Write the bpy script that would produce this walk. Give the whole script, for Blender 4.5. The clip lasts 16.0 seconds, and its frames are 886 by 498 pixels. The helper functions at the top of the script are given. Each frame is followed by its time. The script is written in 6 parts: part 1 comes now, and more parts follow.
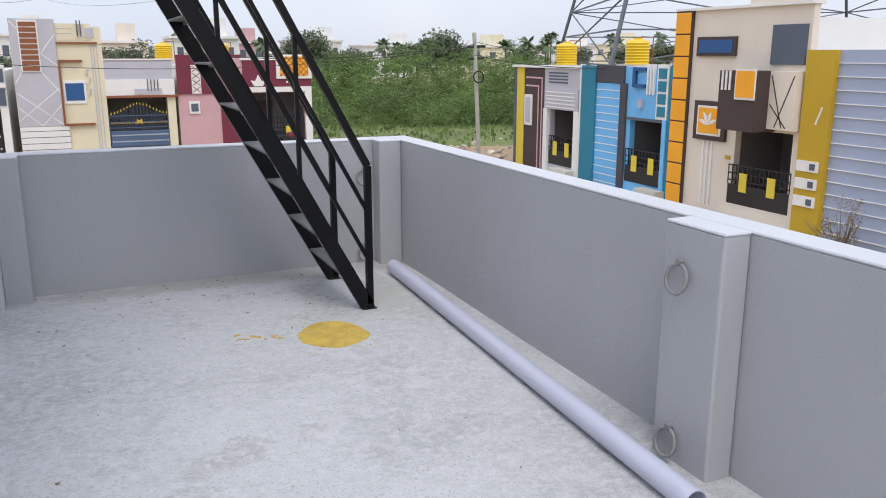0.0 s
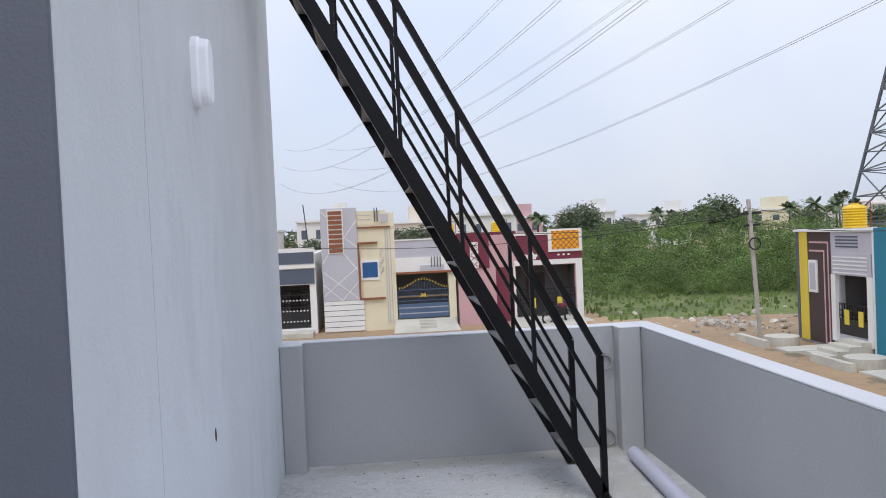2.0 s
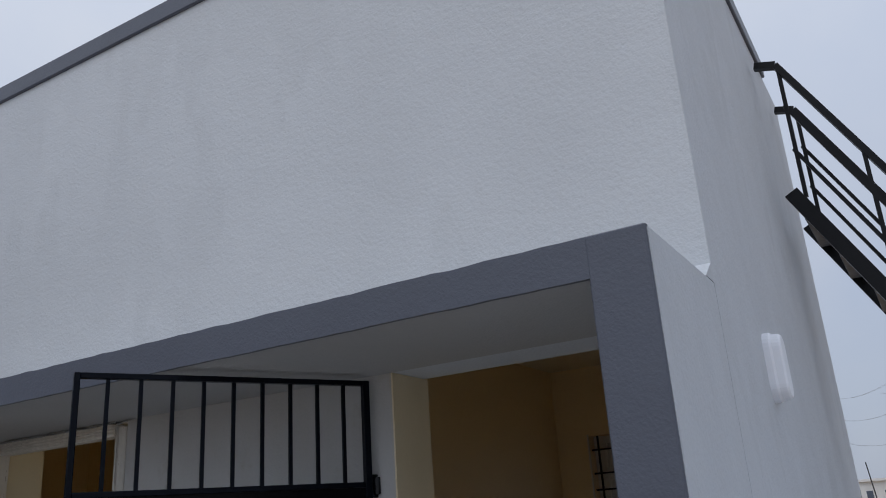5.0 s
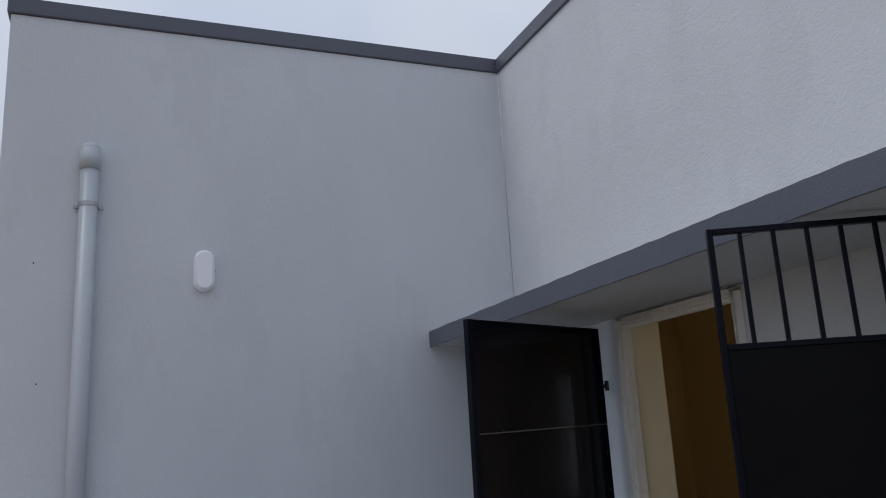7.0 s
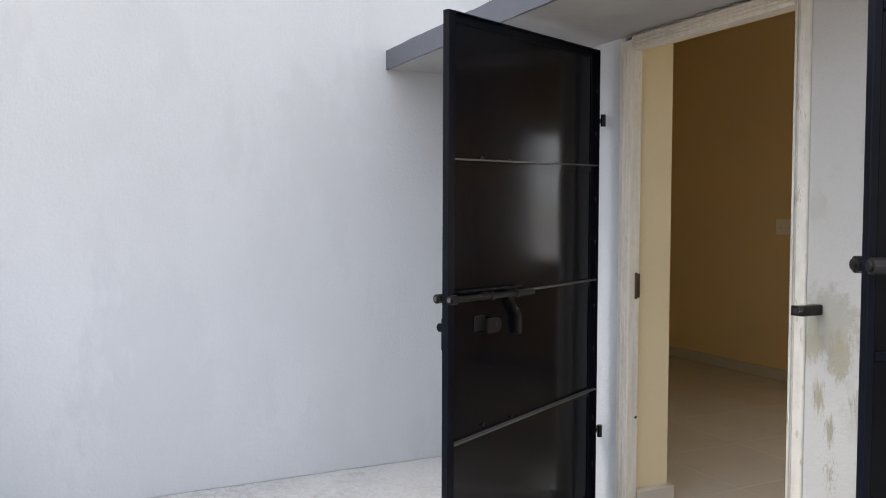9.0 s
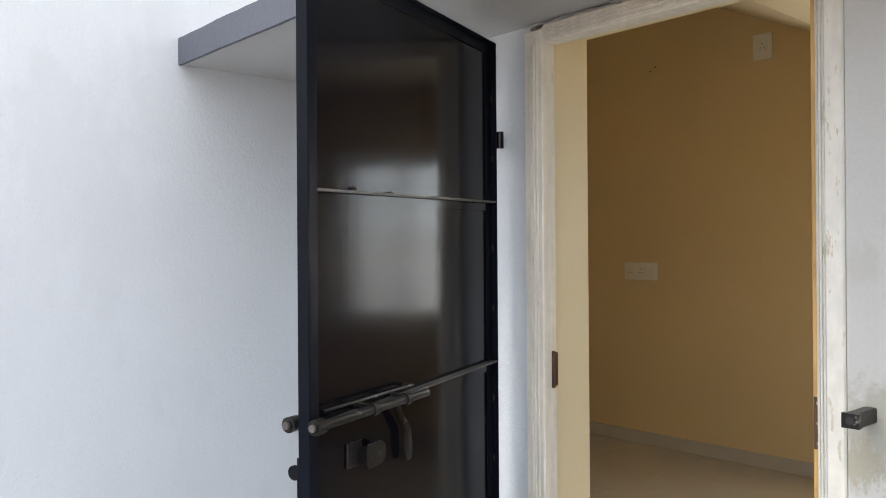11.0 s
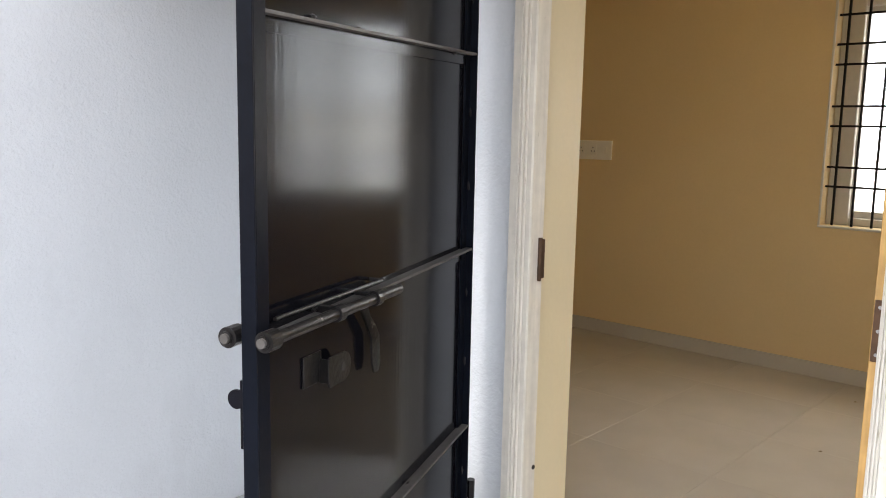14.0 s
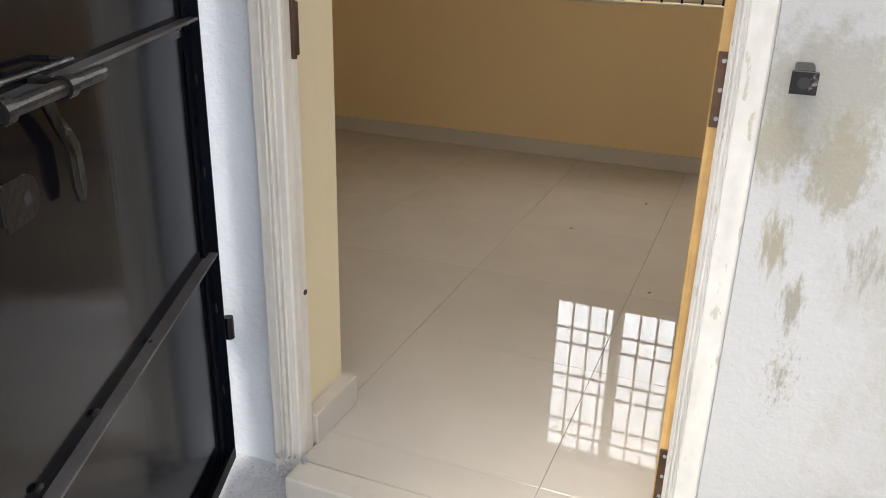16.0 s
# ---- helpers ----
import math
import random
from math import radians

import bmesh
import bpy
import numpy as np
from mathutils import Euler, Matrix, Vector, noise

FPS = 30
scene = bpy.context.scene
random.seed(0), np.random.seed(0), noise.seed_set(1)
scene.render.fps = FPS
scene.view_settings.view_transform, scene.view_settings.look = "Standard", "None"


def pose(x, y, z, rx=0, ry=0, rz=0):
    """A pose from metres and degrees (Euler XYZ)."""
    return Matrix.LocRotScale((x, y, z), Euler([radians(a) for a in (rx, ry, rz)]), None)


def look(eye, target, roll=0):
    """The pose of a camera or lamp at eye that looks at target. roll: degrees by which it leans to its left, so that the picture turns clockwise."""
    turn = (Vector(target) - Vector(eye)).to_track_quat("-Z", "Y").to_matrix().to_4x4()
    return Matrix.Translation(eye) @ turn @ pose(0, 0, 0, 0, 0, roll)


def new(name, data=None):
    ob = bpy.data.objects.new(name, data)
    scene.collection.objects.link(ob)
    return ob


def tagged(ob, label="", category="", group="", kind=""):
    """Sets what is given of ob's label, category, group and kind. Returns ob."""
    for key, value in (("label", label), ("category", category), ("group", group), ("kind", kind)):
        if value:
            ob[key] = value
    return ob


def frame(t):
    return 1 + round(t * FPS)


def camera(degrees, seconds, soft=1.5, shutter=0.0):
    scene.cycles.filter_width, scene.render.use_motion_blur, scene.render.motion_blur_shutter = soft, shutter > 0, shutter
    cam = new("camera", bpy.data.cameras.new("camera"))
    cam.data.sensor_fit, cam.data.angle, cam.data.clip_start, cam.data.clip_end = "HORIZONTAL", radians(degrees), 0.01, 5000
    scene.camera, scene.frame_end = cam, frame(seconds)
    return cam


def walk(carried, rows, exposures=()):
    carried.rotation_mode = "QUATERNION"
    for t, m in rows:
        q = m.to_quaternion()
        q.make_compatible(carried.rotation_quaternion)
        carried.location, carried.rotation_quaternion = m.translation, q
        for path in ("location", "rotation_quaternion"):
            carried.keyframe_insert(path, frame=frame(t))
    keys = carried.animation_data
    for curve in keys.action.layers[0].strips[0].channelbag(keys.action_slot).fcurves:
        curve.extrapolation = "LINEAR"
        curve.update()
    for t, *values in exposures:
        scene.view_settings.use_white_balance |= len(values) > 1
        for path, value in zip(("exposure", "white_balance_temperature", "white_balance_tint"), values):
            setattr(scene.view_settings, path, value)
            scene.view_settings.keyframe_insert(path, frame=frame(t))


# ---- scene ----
cam = camera(57.2, 16.0, soft=1.0)
PATH = [
    (0, (5.385, -2.067, 1.389), (6.182, -0.294, 0.919), 0.0),
    (0.5, (5.375, -2.261, 1.407), (6.05, -0.439, 0.933), 0.8),
    (1, (5.451, -2.336, 1.451), (5.923, -0.43, 1.07), -0.0),
    (1.5, (5.528, -2.369, 1.499), (5.804, -0.398, 1.296), -1.4),
    (2, (5.544, -2.367, 1.542), (5.724, -0.376, 1.493), -2.6),
    (2.3, (5.539, -2.373, 1.548), (5.694, -0.38, 1.599), -3.2),
    (2.5, (5.547, -2.346, 1.582), (5.666, -0.353, 1.712), -3.2),
    (3, (5.539, -2.39, 1.623), (5.536, -0.416, 1.941), -4.0),
    (3.2, (5.533, -2.406, 1.64), (5.482, -0.446, 2.035), -4.0),
    (5.3, (5.388, -2.507, 1.693), (4.297, -0.965, 2.35), -3.7),
    (5.5, (5.365, -2.52, 1.685), (4.172, -1.051, 2.332), -3.7),
    (6, (5.299, -2.546, 1.673), (3.806, -1.362, 2.279), -3.8),
    (6.5, (5.281, -2.612, 1.642), (3.586, -1.699, 2.185), -3.9),
    (7, (5.152, -2.608, 1.621), (3.346, -1.879, 2.077), -3.2),
    (7.5, (4.919, -2.615, 1.53), (3.046, -1.956, 1.774), -2.3),
    (8, (4.762, -2.575, 1.43), (2.875, -1.924, 1.548), -1.6),
    (8.2, (4.682, -2.547, 1.413), (2.798, -1.877, 1.44), -1.0),
    (10.3, (3.459, -2.142, 1.469), (1.778, -1.059, 1.44), 0.6),
    (10.5, (3.351, -2.106, 1.476), (1.672, -1.02, 1.461), 0.9),
    (11, (3.083, -2.017, 1.492), (1.589, -0.688, 1.498), -0.4),
    (11.5, (2.868, -1.838, 1.538), (1.382, -0.501, 1.582), -0.9),
    (12, (2.734, -1.74, 1.597), (1.208, -0.456, 1.75), -0.7),
    (12.5, (2.658, -1.746, 1.578), (1.204, -0.381, 1.724), -0.3),
    (13, (2.687, -1.799, 1.509), (1.266, -0.391, 1.488), -0.2),
    (13.5, (2.651, -1.787, 1.49), (1.261, -0.362, 1.303), 0.7),
    (14, (2.635, -1.792, 1.452), (1.297, -0.334, 1.162), 1.1),
    (14.5, (2.595, -1.807, 1.393), (1.411, -0.254, 0.962), 2.1),
    (15, (2.527, -1.78, 1.336), (1.542, -0.158, 0.705), 2.7),
    (15.3, (2.486, -1.709, 1.313), (1.587, -0.062, 0.62), 2.7),
    (15.5, (2.456, -1.641, 1.309), (1.599, 0.016, 0.589), 2.7),
    (16, (2.277, -1.474, 1.316), (1.592, 0.252, 0.572), 1.5),
]
EXPOSURES = [(0.0, 0.6, 6600.0, 10.0), (1.0, 0.53, 6500.0, 10.0), (2.0, 0.42, 6450.0, 10.0), (3.0, 0.22, 6350.0, 9.0), (5.3, -0.28, 6250.0, 9.0), (7.0, -0.25, 6300.0, 9.0), (7.6, 0.1, 6500.0, 10.0), (8.2, 0.75, 6900.0, 10.0), (10.3, 1.65, 7250.0, 9.0), (11.0, 1.75, 7150.0, 8.0), (12.0, 1.78, 7150.0, 8.0), (12.5, 1.74, 7150.0, 8.0), (13.4, 2.06, 7300.0, 9.0), (14.2, 1.95, 7300.0, 10.0), (15.0, 1.82, 7150.0, 10.0), (15.5, 1.76, 7200.0, 10.0), (16.0, 1.78, 7200.0, 10.0)]
walk(cam, [(t, look(eye, target, roll)) for t, eye, target, roll in PATH], EXPOSURES)

# ---- world, sun ----
world = bpy.data.worlds.new("overcast_sky")
scene.world = world
world.use_nodes = True
wn = world.node_tree.nodes
wl = world.node_tree.links
sky = wn.new("ShaderNodeTexSky")
sky.sky_type = "NISHITA"
sky.sun_disc = False
sky.sun_elevation = radians(55)
sky.sun_rotation = radians(200)
sky.air_density, sky.dust_density, sky.ozone_density = 1.0, 2.0, 1.0
# thin cloud over the sky
wco, wnoise, wramp = wn.new("ShaderNodeTexCoord"), wn.new("ShaderNodeTexNoise"), wn.new("ShaderNodeValToRGB")
wnoise.inputs["Scale"].default_value, wnoise.inputs["Detail"].default_value = 2.2, 6
wramp.color_ramp.elements[0].position, wramp.color_ramp.elements[1].position = 0.35, 0.7
wramp.color_ramp.elements[0].color, wramp.color_ramp.elements[1].color = (5.7, 6.3, 7.7, 1), (7.3, 7.5, 8.1, 1)
wmix = wn.new("ShaderNodeMix")
wmix.data_type = "RGBA"
wmix.inputs[0].default_value = 0.85
wl.new(wco.outputs["Generated"], wnoise.inputs["Vector"])
wl.new(wnoise.outputs[0], wramp.inputs[0])
wl.new(sky.outputs[0], wmix.inputs[6])
wl.new(wramp.outputs[0], wmix.inputs[7])
wsep, wlift = wn.new("ShaderNodeSeparateXYZ"), wn.new("ShaderNodeMapRange")
wl.new(wco.outputs["Generated"], wsep.inputs[0])
wl.new(wsep.outputs["Z"], wlift.inputs[0])
wlift.inputs[1].default_value, wlift.inputs[2].default_value = 0.0, 0.7
wlift.inputs[3].default_value, wlift.inputs[4].default_value = 0.78, 1.22
wdim = wn.new("ShaderNodeVectorMath")
wdim.operation = "SCALE"
wl.new(wmix.outputs[2], wdim.inputs[0])
wl.new(wlift.outputs[0], wdim.inputs["Scale"])
wn["Background"].inputs["Strength"].default_value = 0.11
wl.new(wdim.outputs[0], wn["Background"].inputs["Color"])
sun = new("sun", bpy.data.lights.new("sun", "SUN"))
sun.data.energy, sun.data.angle, sun.data.color = 0.8, radians(25), (1.0, 0.97, 0.93)
sun.matrix_world = look((0, 0, 0), (0.12, 0.45, -0.85))


# ---- helpers for building ----
def cube(bm, x0, y0, z0, x1, y1, z1, bevel=0.0, seg=1):
    """An axis-aligned block added to bm."""
    r = bmesh.ops.create_cube(bm, size=1.0)
    m = Matrix.Translation(((x0 + x1) / 2, (y0 + y1) / 2, (z0 + z1) / 2)) @ Matrix.Diagonal((x1 - x0, y1 - y0, z1 - z0, 1))
    bmesh.ops.transform(bm, matrix=m, verts=r["verts"])
    if bevel:
        edges = list({e for v in r["verts"] for e in v.link_edges})
        bmesh.ops.bevel(bm, geom=edges, offset=bevel, segments=seg, profile=0.5, affect="EDGES")
    return bm


def box(x0, y0, z0, x1, y1, z1, bevel=0.0, seg=1):
    return cube(bmesh.new(), x0, y0, z0, x1, y1, z1, bevel, seg)


def rod(bm, a, b, r, n=12, r2=None):
    """A capped round bar from a to b."""
    a, b = Vector(a), Vector(b)
    d = b - a
    m = Matrix.Translation((a + b) / 2) @ d.to_track_quat("Z", "Y").to_matrix().to_4x4()
    bmesh.ops.create_cone(bm, cap_ends=True, segments=n, radius1=r, radius2=r if r2 is None else r2, depth=d.length, matrix=m)
    return bm


def bar(bm, a, b, w, h, up=(0, 0, 1)):
    """A square bar from a to b, w across and h along up."""
    a, b = Vector(a), Vector(b)
    d = (b - a).normalized()
    s = d.cross(Vector(up)).normalized()
    u = s.cross(d)
    c = [p + s * (i * w / 2) + u * (j * h / 2) for p in (a, b) for i, j in ((-1, -1), (1, -1), (1, 1), (-1, 1))]
    v = [bm.verts.new(q) for q in c]
    for f in ((3, 2, 1, 0), (4, 5, 6, 7), (0, 1, 5, 4), (1, 2, 6, 5), (2, 3, 7, 6), (3, 0, 4, 7)):
        bm.faces.new([v[i] for i in f])
    return bm


def part(name, bm, material, parent=None, label="", smooth=False):
    """One mesh object, under a thing where one is given."""
    me = bpy.data.meshes.new(name)
    bm.normal_update()
    bm.to_mesh(me)
    bm.free()
    me.materials.append(material)
    if smooth:
        me.polygons.foreach_set("use_smooth", [True] * len(me.polygons))
    ob = new(name, me)
    if parent:
        ob.parent = parent
    if label:
        ob["label"] = label
    return ob


def thing(name, place, label, category, group=""):
    """An empty at the base of a thing, for its parts."""
    ob = new(name)
    ob.empty_display_size = 0.1
    ob.matrix_basis = place if isinstance(place, Matrix) else Matrix.Translation(place)
    return tagged(ob, label, category, group)


def built(name, bm, material, label, category, smooth=False):
    """A piece of the setting."""
    return tagged(part(name, bm, material, smooth=smooth), label, category, kind="structure")


# ---- materials ----
def paint(name, colour, rough=0.6, var=0.08, grain=60.0, bump=0.15, stain=1.2, metal=0.0, dist=0.004, spec=0.5, wear=None, wear_at=0.66, wear_scale=6.0, stretch=(1, 1, 1), per=0.0):
    """Paint, plaster, metal: tone at two scales, fine relief, and patches of wear in a second colour."""
    m = bpy.data.materials.new(name)
    m.use_nodes = True
    n, l = m.node_tree.nodes, m.node_tree.links
    b = n["Principled BSDF"]
    b.inputs["Metallic"].default_value = metal
    b.inputs["Specular IOR Level"].default_value = spec
    co = n.new("ShaderNodeTexCoord")
    mp = n.new("ShaderNodeMapping")
    mp.inputs["Scale"].default_value = stretch
    l.new(co.outputs["Object"], mp.inputs["Vector"])
    big, small = n.new("ShaderNodeTexNoise"), n.new("ShaderNodeTexNoise")
    big.inputs["Scale"].default_value, big.inputs["Detail"].default_value = stain, 6
    small.inputs["Scale"].default_value, small.inputs["Detail"].default_value = grain, 5
    l.new(mp.outputs[0], big.inputs["Vector"])
    l.new(co.outputs["Object"], small.inputs["Vector"])
    mix = n.new("ShaderNodeMix")
    mix.data_type = "FLOAT"
    mix.inputs[0].default_value = 0.3
    l.new(big.outputs[0], mix.inputs[2])
    l.new(small.outputs[0], mix.inputs[3])
    ramp = n.new("ShaderNodeValToRGB")
    e = ramp.color_ramp.elements
    e[0].position, e[1].position = 0.35, 0.65
    e[0].color = (*[max(0.0, c * (1 - var)) for c in colour], 1)
    e[1].color = (*[min(1.0, c * (1 + var)) for c in colour], 1)
    l.new(mix.outputs[0], ramp.inputs[0])
    out = ramp.outputs[0]
    if per:
        oi = n.new("ShaderNodeObjectInfo")
        hsv = n.new("ShaderNodeHueSaturation")
        ma = n.new("ShaderNodeMapRange")
        ma.inputs[3].default_value, ma.inputs[4].default_value = 1 - per, 1 + per
        l.new(oi.outputs["Random"], ma.inputs[0])
        l.new(ma.outputs[0], hsv.inputs["Value"])
        l.new(out, hsv.inputs["Color"])
        out = hsv.outputs[0]
    if wear:
        wn_ = n.new("ShaderNodeTexNoise")
        wn_.inputs["Scale"].default_value, wn_.inputs["Detail"].default_value = wear_scale, 8
        wn_.inputs["Roughness"].default_value = 0.65
        l.new(mp.outputs[0], wn_.inputs["Vector"])
        wr = n.new("ShaderNodeValToRGB")
        wr.color_ramp.elements[0].position, wr.color_ramp.elements[1].position = wear_at, wear_at + 0.05
        l.new(wn_.outputs[0], wr.inputs[0])
        wm = n.new("ShaderNodeMix")
        wm.data_type = "RGBA"
        l.new(wr.outputs[0], wm.inputs[0])
        l.new(out, wm.inputs[6])
        wm.inputs[7].default_value = (*wear, 1)
        out = wm.outputs[2]
    l.new(out, b.inputs["Base Color"])
    rr = n.new("ShaderNodeMapRange")
    rr.inputs[3].default_value, rr.inputs[4].default_value = max(0.008, rough * 0.85), min(1, rough * 1.15)
    l.new(big.outputs[0], rr.inputs[0])
    l.new(rr.outputs[0], b.inputs["Roughness"])
    if bump:
        bp = n.new("ShaderNodeBump")
        bp.inputs["Strength"].default_value, bp.inputs["Distance"].default_value = bump, dist
        l.new(small.outputs[0], bp.inputs["Height"])
        l.new(bp.outputs[0], b.inputs["Normal"])
    return m


def plaster(name, colour, rough=0.75, var=0.05, trowel=0.4, pit=0.5, stain=None, stain_at=0.62, drip=(1.5, 1.5, 0.35), ripple=0.3):
    """Painted cement plaster: trowel waves, sandy grain, a few pits, long weather streaks."""
    m = paint(name, colour, rough, var, 90, 0.0, 0.9, wear=stain, wear_at=stain_at, wear_scale=1.1, stretch=drip)
    n, l = m.node_tree.nodes, m.node_tree.links
    b = n["Principled BSDF"]
    co = n.new("ShaderNodeTexCoord")
    wave, grit, vor = n.new("ShaderNodeTexNoise"), n.new("ShaderNodeTexNoise"), n.new("ShaderNodeTexVoronoi")
    wave.inputs["Scale"].default_value, wave.inputs["Detail"].default_value = 5, 5
    grit.inputs["Scale"].default_value, grit.inputs["Detail"].default_value = 130, 3
    vor.inputs["Scale"].default_value = 7
    rip = n.new("ShaderNodeTexNoise")
    rip.inputs["Scale"].default_value, rip.inputs["Detail"].default_value, rip.inputs["Distortion"].default_value = 55, 3, 0.0
    l.new(co.outputs["Object"], rip.inputs["Vector"])
    for t_ in (wave, grit, vor):
        l.new(co.outputs["Object"], t_.inputs["Vector"])
    pr = n.new("ShaderNodeMapRange")
    pr.inputs[1].default_value, pr.inputs[2].default_value = 0.02, 0.06
    l.new(vor.outputs["Distance"], pr.inputs[0])
    prev = None
    for src, s, d in ((wave.outputs[0], trowel, 0.02), (rip.outputs[0], ripple, 0.006), (grit.outputs[0], 0.6, 0.0022), (pr.outputs[0], pit, 0.002)):
        bp = n.new("ShaderNodeBump")
        bp.inputs["Strength"].default_value, bp.inputs["Distance"].default_value = s, d
        l.new(src, bp.inputs["Height"])
        if prev:
            l.new(prev.outputs[0], bp.inputs["Normal"])
        prev = bp
    l.new(prev.outputs[0], b.inputs["Normal"])
    return m


M_white = plaster("white_wall_plaster", (0.60, 0.63, 0.665), stain=(0.585, 0.614, 0.648), stain_at=0.52, drip=(1.6, 1.6, 0.8), ripple=0.5)
M_east = plaster("streaked_white_plaster", (0.60, 0.63, 0.665), stain=(0.575, 0.603, 0.635), stain_at=0.54, drip=(2.6, 2.6, 1.0))
M_scuff = plaster("scuffed_white_plaster", (0.50, 0.505, 0.50), trowel=0.6, stain=(0.46, 0.46, 0.44), stain_at=0.56, drip=(3, 3, 2))
M_grey = plaster("grey_parapet_plaster", (0.41, 0.415, 0.43), 0.7, 0.05, trowel=0.25)
M_cap = plaster("white_cap_paint", (0.54, 0.55, 0.58), 0.6, 0.05, trowel=0.3)
M_trim = plaster("slate_trim_paint", (0.09, 0.10, 0.13), 0.42, 0.08, trowel=0.2, pit=0.3, ripple=0.12)
# soffit white lowered to grey: the shade under the canopy is in the colour
M_soffit = plaster("shaded_soffit_white", (0.44, 0.44, 0.435), 0.75, 0.05, trowel=0.3)
M_cream = paint("cream_wall_paint", (0.78, 0.605, 0.345), 0.5, 0.03, 60, 0.1)
M_creamlt = paint("cream_reveal_paint", (0.78, 0.68, 0.47), 0.5, 0.03, 60, 0.1)
M_black = paint("black_enamel", (0.0055, 0.0055, 0.0085), 0.12, 0.3, 14, 0.06, 2.0, dist=0.0015, spec=0.27)
bn, bl = M_black.node_tree.nodes, M_black.node_tree.links
brush, bmap, bco = bn.new("ShaderNodeTexNoise"), bn.new("ShaderNodeMapping"), bn.new("ShaderNodeTexCoord")
bmap.inputs["Scale"].default_value = (1, 1, 0.03)
brush.inputs["Scale"].default_value, brush.inputs["Detail"].default_value = 70, 4
bl.new(bco.outputs["Object"], bmap.inputs["Vector"])
bl.new(bmap.outputs[0], brush.inputs["Vector"])
bump_ = bn.new("ShaderNodeBump")
bump_.inputs["Strength"].default_value, bump_.inputs["Distance"].default_value = 0.12, 0.0015
bl.new(brush.outputs[0], bump_.inputs["Height"])
bl.new(bn["Principled BSDF"].inputs["Normal"].links[0].from_socket, bump_.inputs["Normal"])
bl.new(bump_.outputs[0], bn["Principled BSDF"].inputs["Normal"])
M_edge = paint("blue_black_enamel", (0.004, 0.0055, 0.010), 0.36, 0.3, 60, 0.2, 3.0, dist=0.002, wear=(0.05, 0.05, 0.06), wear_at=0.72, wear_scale=22, spec=0.09)
M_steel = paint("worn_black_steel", (0.022, 0.021, 0.022), 0.35, 0.3, 80, 0.3, 8.0, metal=0.6, wear=(0.2, 0.19, 0.18), wear_at=0.62, wear_scale=30)
# dusty grey, lightened as well for the light on the cross rail tops
M_rail = paint("dusty_lit_rail_steel", (0.085, 0.08, 0.078), 0.5, 0.3, 60, 0.3, 6)
M_stair = paint("black_stair_paint", (0.004, 0.004, 0.0055), 0.34, 0.3, 60, 0.2, 4, spec=0.25)
# grey against the black stair: light on the tread tops is in the colour
M_tread = paint("lit_tread_steel", (0.12, 0.12, 0.125), 0.55, 0.3, 50, 0.2, 6)
M_tile = paint("glossy_floor_tile", (0.58, 0.545, 0.49), 0.012, 0.04, 5, 0.0, 2.5, per=0.02)
M_joint = paint("tile_joint", (0.40, 0.36, 0.31), 0.8, 0.1)
M_sill = paint("threshold_tile", (0.62, 0.58, 0.51), 0.35, 0.08, 30, 0.1, 3, wear=(0.45, 0.41, 0.35), wear_at=0.66, wear_scale=14)
M_frame = paint("primed_door_frame", (0.74, 0.705, 0.635), 0.6, 0.1, 40, 0.4, 5, wear=(0.30, 0.26, 0.19), wear_at=0.655, wear_scale=12, stretch=(9, 9, 0.8))
M_jamb = paint("white_jamb_paint", (0.66, 0.645, 0.60), 0.55, 0.1, 40, 0.35, 5, wear=(0.50, 0.47, 0.39), wear_at=0.6, wear_scale=10, stretch=(6, 6, 1.5))
M_wood = paint("bare_yellow_wood", (0.52, 0.32, 0.12), 0.6, 0.25, 30, 0.2, 4, stretch=(14, 14, 1))
M_rust = paint("rusty_hinge_steel", (0.09, 0.05, 0.03), 0.6, 0.4, 60, 0.3, 12, metal=0.4)
M_pvc = paint("lilac_grey_pvc", (0.50, 0.51, 0.62), 0.35, 0.03, 40, 0.03)
M_pipe = paint("grey_wall_pipe", (0.46, 0.49, 0.53), 0.4, 0.04, 40, 0.05)
M_zinc = paint("galvanised_steel", (0.42, 0.43, 0.45), 0.45, 0.25, 90, 0.4, 10, metal=0.7)
M_gate = paint("black_gate_enamel", (0.004, 0.004, 0.005), 0.3, 0.3, 14, 0.06, 2.0, spec=0.1)
M_ring = paint("dull_galvanised_ring", (0.26, 0.255, 0.255), 0.5, 0.25, 90, 0.3, 10)
M_lamp = paint("white_lamp_plastic", (0.88, 0.90, 0.95), 0.3, 0.02, 30, 0.0)
M_switch = paint("ivory_switch_plastic", (0.86, 0.83, 0.76), 0.35, 0.02, 30, 0.0)
M_dark = paint("dark_socket_hole", (0.02, 0.02, 0.02), 0.6, 0.1)
M_stain = paint("yellow_floor_powder", (0.52, 0.36, 0.07), 0.85, 0.22, 70, 0.3, 14, wear=(0.43, 0.35, 0.16), wear_at=0.6, wear_scale=20)
M_leaflit = paint("dry_litter", (0.2, 0.15, 0.08), 0.8, 0.3, 60, 0.2)
M_winwood = paint("white_window_wood", (0.66, 0.62, 0.56), 0.5, 0.08, 40, 0.2)
M_mortar = paint("raw_cement", (0.36, 0.35, 0.33), 0.9, 0.2, 50, 0.5, 6)
M_glass = bpy.data.materials.new("window_glass")
M_glass.use_nodes = True
gb = M_glass.node_tree.nodes["Principled BSDF"]
gb.inputs["Transmission Weight"].default_value, gb.inputs["Roughness"].default_value = 1.0, 0.02
gb.inputs["Base Color"].default_value = (0.85, 0.92, 1.0, 1)

